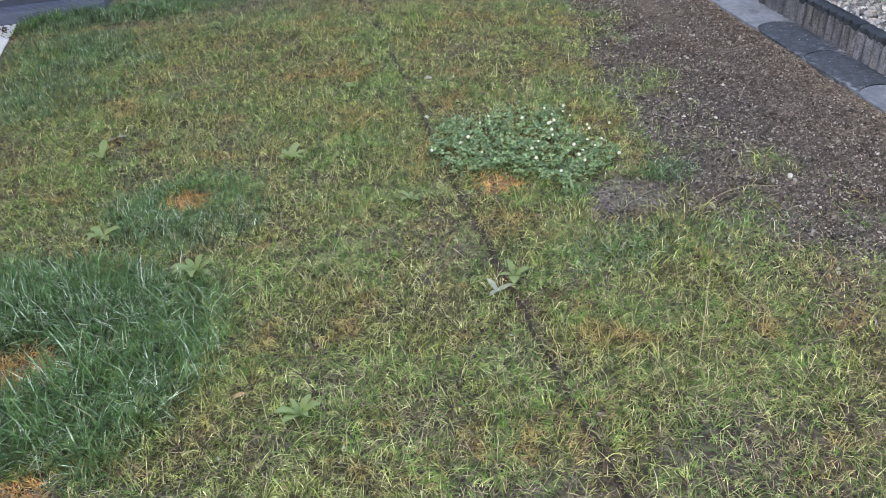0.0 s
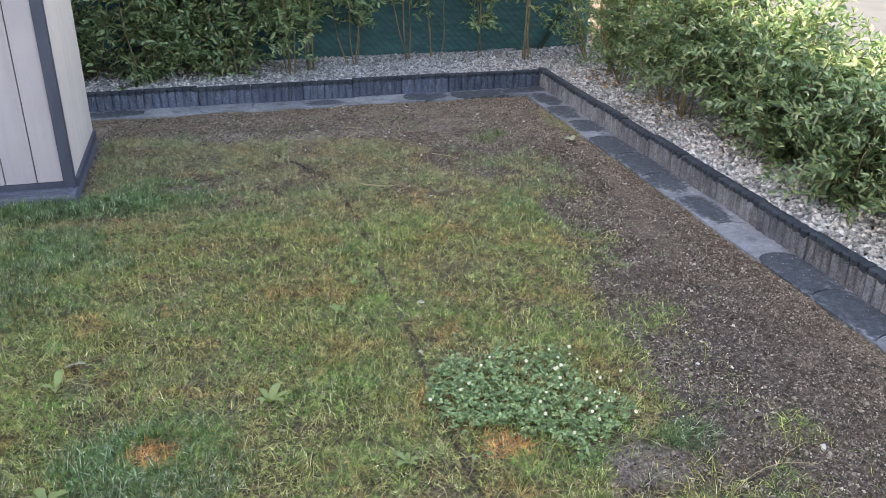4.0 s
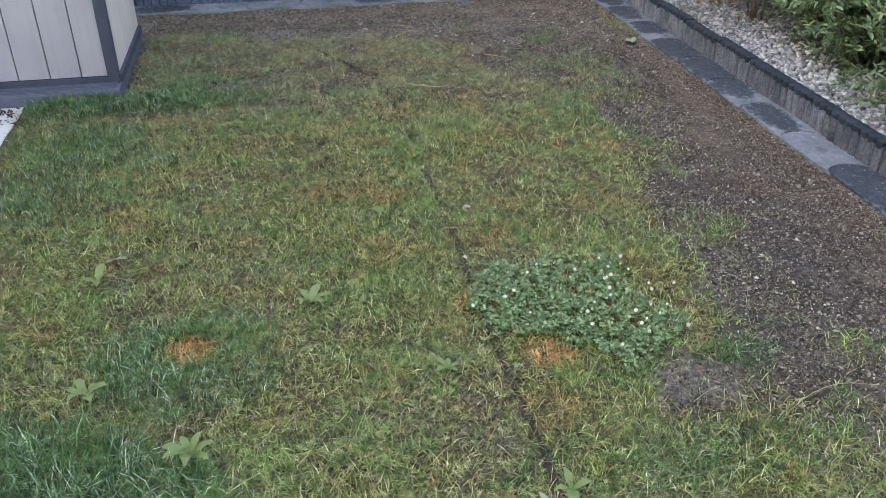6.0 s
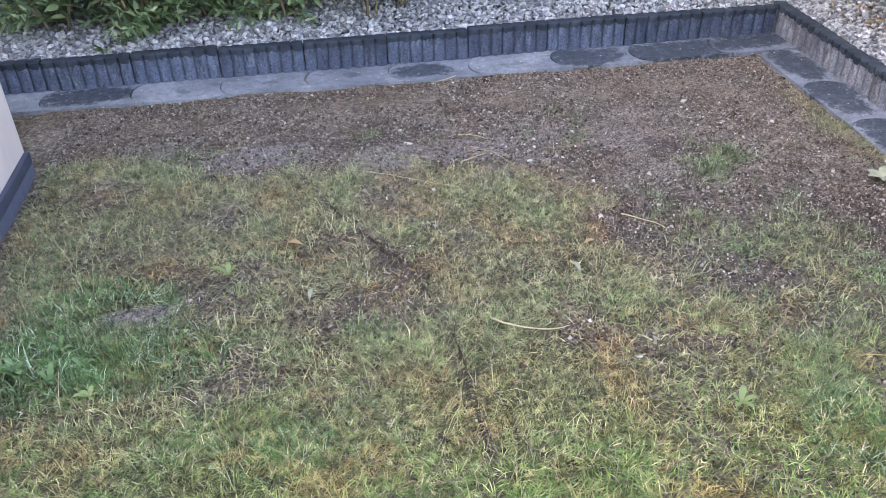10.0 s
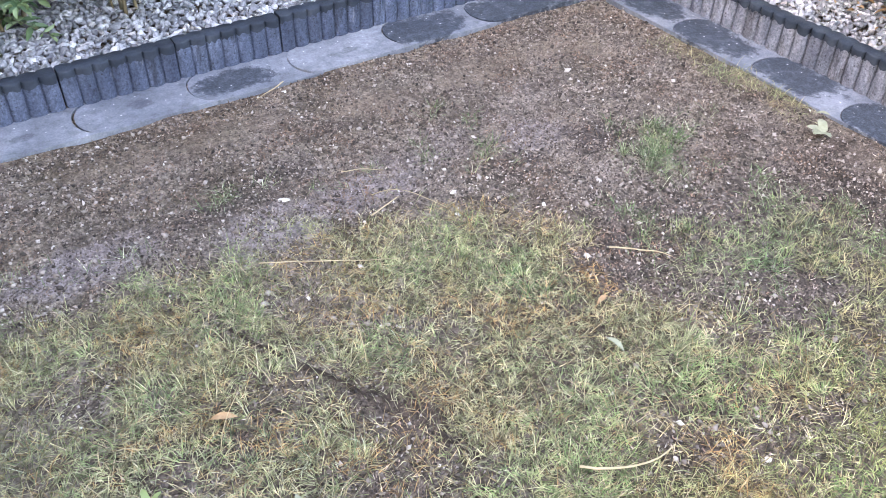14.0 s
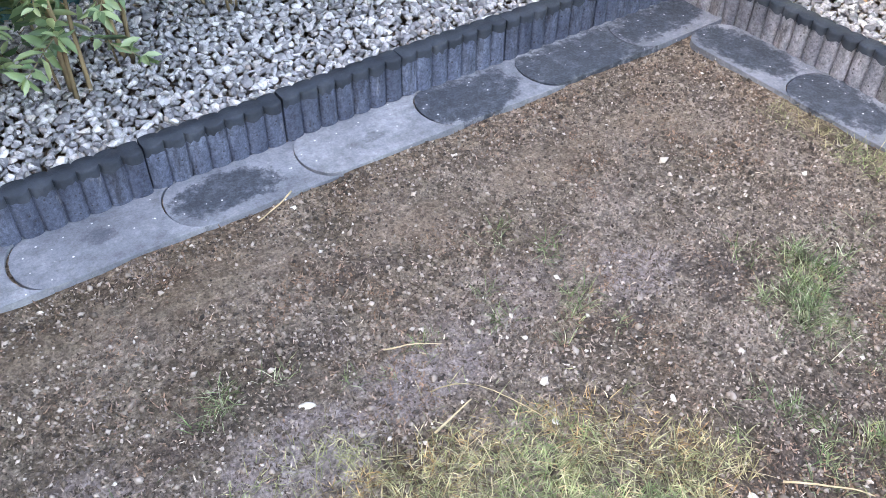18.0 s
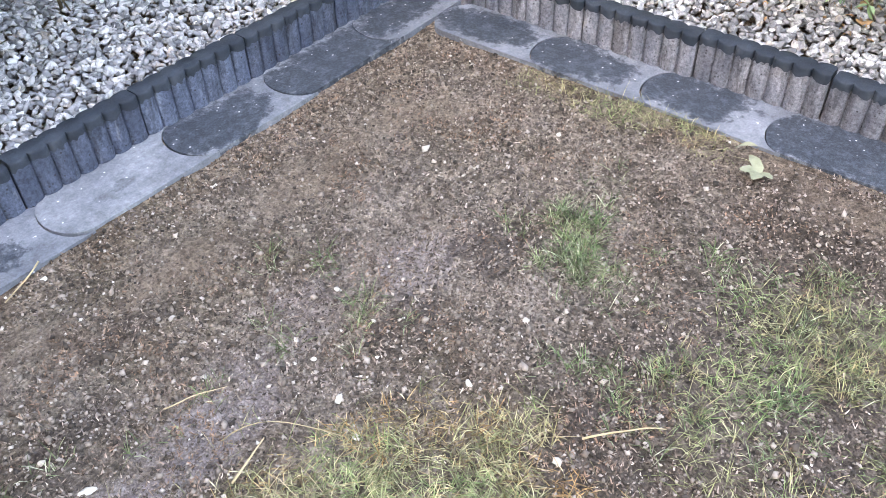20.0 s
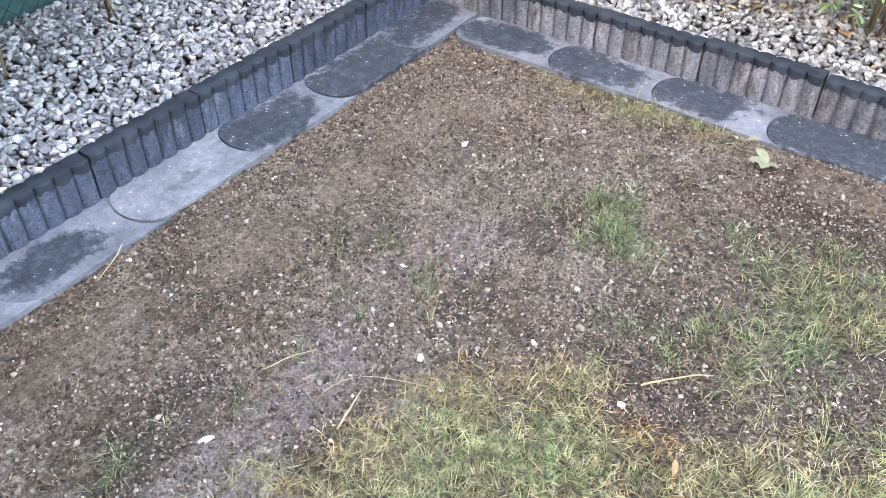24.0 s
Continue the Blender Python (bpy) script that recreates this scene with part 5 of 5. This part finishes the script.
# ---- single weeds, leaves, stones and straws ----
def leaf_part(parent, a, length, width, rise, material, wavy=0.0, seed=0):
    """One broad leaf that rises from the middle and droops."""
    rng = random.Random(seed)
    bm = bmesh.new()
    rows = []
    for k in range(7):
        t = k / 6
        w = width * math.sin(math.pi * min(0.98, 0.10 + 0.86 * t)) ** 0.8 * (1 + wavy * (rng.random() - 0.5)) / 2
        u = length * t
        z = rise * math.sin(math.pi * 0.62 * t) + 0.012
        row = []
        for s, dz in ((-1, 0.16), (0, 0.0), (1, 0.16)):
            row.append(bm.verts.new((u * math.cos(a) - s * w * math.sin(a), u * math.sin(a) + s * w * math.cos(a), z + dz * w)))
        rows.append(row)
    for r0, r1 in zip(rows, rows[1:]):
        for k in range(2):
            f = bm.faces.new((r0[k], r1[k], r1[k + 1], r0[k + 1]))
            f.smooth = True
    return part("leaf", bm, material, parent)


def build_weed(x, y, size, count, seed, material=WEED, label="broad-leaved green weed rosette in the grass", arc=6.28, a0=0.0, rise=0.75, broad=(0.32, 0.46)):
    rng = random.Random(seed)
    weed = tagged(new("weed"), label, "weed")
    weed.location = (x, y, float(ground_z(x, y)))
    for k in range(count):
        L = size * rng.uniform(0.5, 0.95)
        leaf_part(weed, a0 + arc * (k + rng.uniform(-0.25, 0.25)) / count, L, L * rng.uniform(*broad), L * rise * rng.uniform(0.6, 1.2), material, 0.35, seed * 31 + k)


for n, (wx, wy, ws, wc) in enumerate(((-1.95, -3.06, 0.085, 6), (-2.22, -3.57, 0.09, 7), (-2.46, -3.33, 0.07, 6), (-2.50, -2.86, 0.075, 4), (-1.49, -3.80, 0.085, 4), (-1.65, -3.39, 0.06, 5), (-1.70, -2.62, 0.05, 6),
                                      (-2.02, -4.1, 0.07, 6), (-2.02, -1.25, 0.055, 4), (-2.27, -1.62, 0.05, 5), (-1.62, -2.45, 0.045, 5), (-1.02, -1.86, 0.045, 5), (-2.33, -4.0, 0.05, 4))):
    build_weed(wx, wy, ws * 0.8, wc, 300 + n, rise=0.6)
for n in range(9):
    build_weed(-2.52 + 0.05 * (n % 5) + 0.02 * math.sin(5 * n), -1.50 - 0.055 * (n // 5) - 0.03 * math.cos(3 * n), 0.036 + 0.008 * math.sin(n), 5, 330 + n, CLOVER, "low leafy green weed beside the shed", rise=0.8)
build_weed(-0.262, -1.115, 0.052, 4, 350, PALE_LEAF, "pale wilting weed leaves lying on the soil", arc=4.6, a0=0.7, rise=0.25, broad=(0.5, 0.68))
build_weed(-1.545, -3.845, 0.045, 3, 351, PALE_LEAF, "pale broken weed leaves beside the turf slit", rise=0.3)
build_weed(-2.47, -2.75, 0.05, 2, 352, PALE_LEAF, "two pale leaves lying in the grass", rise=0.2)


def build_fallen_leaf(x, y, size, turn, material, label):
    bm = bmesh.new()
    rows = []
    for k in range(7):
        t = k / 6
        w = size * 0.34 * math.sin(math.pi * (0.06 + 0.9 * t)) / 2
        u = size * (t - 0.5)
        rows.append([bm.verts.new((u, s * w, 0.012 + 0.10 * size * (1 - 4 * (t - 0.5) ** 2) + abs(s) * w * 0.5)) for s in (-1, 0, 1)])
    for r0, r1 in zip(rows, rows[1:]):
        for k in range(2):
            f = bm.faces.new((r0[k], r1[k], r1[k + 1], r0[k + 1]))
            f.smooth = True
    tube(bm, [(-size * 0.5, 0, 0.012), (-size * 0.68, 0, 0.008)], [0.0009, 0.0007], 5)
    ob = tagged(part("fallen_leaf", bm, material), label, "leaf")
    ob.matrix_basis = pose(x, y, float(ground_z(x, y)) + 0.004, 6, -5, turn)


for lx, ly, ls, lt, lm, ll in ((-1.83, -1.36, 0.05, 80, PALE_LEAF, "pale green leaf lying on the lawn"), (-1.205, -1.375, 0.055, 100, PALE_LEAF, "pale curled leaf on thin grass"), (-1.86, -1.15, 0.06, -30, DEAD_LEAF, "curled orange-brown dead leaf on the lawn"),
                               (-2.13, -4.02, 0.045, 10, DEAD_LEAF, "small tan dead leaf on the lawn"), (-1.14, -1.27, 0.045, 15, DEAD_LEAF, "brown dead leaf on thin grass"), (-0.19, -1.06, 0.05, -60, PALE_LEAF, "pale leaf beside the mowing stones")):
    build_fallen_leaf(lx, ly, ls * 0.72, lt, lm, ll)


def build_pale_stone(x, y, r, stretch, turn, seed):
    v, f = stone_shapes(2, 1, seed, 4)
    me = bpy.data.meshes.new("pale_stone")
    me.from_pydata([(p[0] * r * stretch, p[1] * r, p[2] * r * 0.6) for p in v[0]], [], [tuple(int(i) for i in t) for t in f])
    for poly in me.polygons:
        poly.use_smooth = True
    ob = tagged(part_mesh("pale_stone", me, PALE_STONE), "small pale stone lying on the ground", "stone")
    ob.matrix_basis = pose(x, y, float(ground_z(x, y)) + 0.4 * r, 0, 0, turn)


for n, (sx, sy, sr, st) in enumerate(((-1.50, -2.90, 0.013, 1.0), (-0.64, -3.58, 0.013, 1.3), (-0.74, -3.16, 0.009, 1.2), (-1.69, -1.79, 0.010, 1.0), (-1.519, -0.647, 0.010, 2.1), (-1.16, -1.69, 0.010, 1.1), (-1.18, -0.82, 0.011, 1.4), (-1.215, -0.887, 0.009, 1.1),
                                      (-1.478, -0.922, 0.009, 1.3), (-1.43, -2.61, 0.012, 1.5), (-1.48, -2.42, 0.009, 1.4), (-1.03, -0.96, 0.009, 1.2), (-1.07, -1.15, 0.010, 1.2), (-1.95, -4.2, 0.009, 1.1), (-1.58, -3.6, 0.008, 1.2), (-2.1, -3.32, 0.008, 1.1),
                                      (-1.0, -2.15, 0.008, 1.1), (-0.85, -2.45, 0.009, 1.3), (-0.66, -3.05, 0.008, 1.0), (-0.52, -2.75, 0.007, 1.2), (-1.31, -0.20, 0.010, 1.3), (-2.3, -0.16, 0.010, 1.2))):
    build_pale_stone(sx, sy, sr * 0.75, st, 37 * n, 400 + n)


def build_straw(points, r, label="dry yellow straw lying on the grass"):
    pts = [Vector(p) for p in points]
    fine = []
    for k in range(9):
        t = k / 8
        a, b, c = pts[0], pts[len(pts) // 2], pts[-1]
        fine.append(a * (1 - t) ** 2 + 2 * b * t * (1 - t) + c * t * t)
    for p in fine:
        p.z += float(ground_z(p.x, p.y))
    ob = tagged(part("straw", tube(bmesh.new(), fine, [r * (1 - 0.5 * k / 8) for k in range(9)], 5), TWIG_DRY), label, "straw")


build_straw([(-1.44, -1.55, 0.03), (-1.36, -1.62, 0.035), (-1.285, -1.60, 0.03)], 0.0024, "curved yellow straw lying on the grass")
build_straw([(-1.66, -0.84, 0.03), (-1.53, -0.92, 0.04), (-1.42, -0.98, 0.03)], 0.0013)
build_straw([(-1.385, -0.805, 0.012), (-1.35, -0.80, 0.02), (-1.31, -0.795, 0.03)], 0.0022, "short pale stick at the lawn edge")
build_straw([(-1.345, -0.735, 0.012), (-1.27, -0.75, 0.03), (-1.235, -0.875, 0.02)], 0.0013, "thin bent straw at the lawn edge")
build_straw([(-1.29, -0.16, 0.012), (-1.33, -0.19, 0.014), (-1.385, -0.205, 0.012)], 0.002, "pale stick beside the mowing stones")
build_straw([(-1.02, -1.16, 0.012), (-0.97, -1.20, 0.02), (-0.93, -1.25, 0.012)], 0.002, "brown twig lying on dark soil")
build_straw([(-1.36, -0.62, 0.012), (-1.31, -0.64, 0.02), (-1.27, -0.66, 0.012)], 0.0014, "thin pale twig on bare soil")
build_straw([(-1.0, -3.72, 0.03), (-0.86, -3.62, 0.06), (-0.72, -3.66, 0.03)], 0.0012)
build_straw([(-1.22, -4.18, 0.02), (-1.14, -4.05, 0.08), (-1.1, -3.98, 0.10)], 0.0013)
RS = random.Random(9)
for n in range(46):
    sx, sy = RS.uniform(-2.8, -1.1), RS.uniform(-4.4, -1.0)
    a, h = RS.uniform(0, 6.28), RS.uniform(0.05, 0.11)
    build_straw([(sx, sy, 0.0), (sx + 0.012 * math.cos(a), sy + 0.012 * math.sin(a), h * 0.6), (sx + 0.05 * math.cos(a), sy + 0.05 * math.sin(a), h)], 0.0009, "thin dry grass stalk standing in the lawn")


def build_leaf_litter():
    """Dry brown leaves and bits caught between the gravel below the bushes."""
    rng = np.random.default_rng(97)
    bx = np.array([b[:2] for b in SIDE_BUSHES[1:7]])
    k = rng.integers(len(bx), size=420)
    x, y = bx[k, 0] + rng.normal(0, 0.07, 420), bx[k, 1] + rng.normal(0, 0.08, 420)
    ok = ((x > 0.07) | (y > 0.07)) & (y < 0.64) & (x < 0.74)
    x, y = x[ok], y[ok]
    n = len(x)
    a = rng.uniform(0, 2 * math.pi, n)
    way = unit(np.stack([np.cos(a), np.sin(a), rng.normal(0, 0.25, n)], 1))
    size = rng.uniform(0.018, 0.04, n)
    v, f, c = leaf_cloud(np.stack([x, y, ground_z(x, y) + rng.uniform(0.034, 0.042, n)], 1), way, size, size * rng.uniform(0.3, 0.5, n), 0.3, rng)
    tagged(part_mesh("leaf_litter", raw_mesh("leaf_litter", v, f, c), DEAD_LEAF), "dry brown leaves caught in the gravel under the bushes", "leaf litter", kind="stuff")


build_leaf_litter()
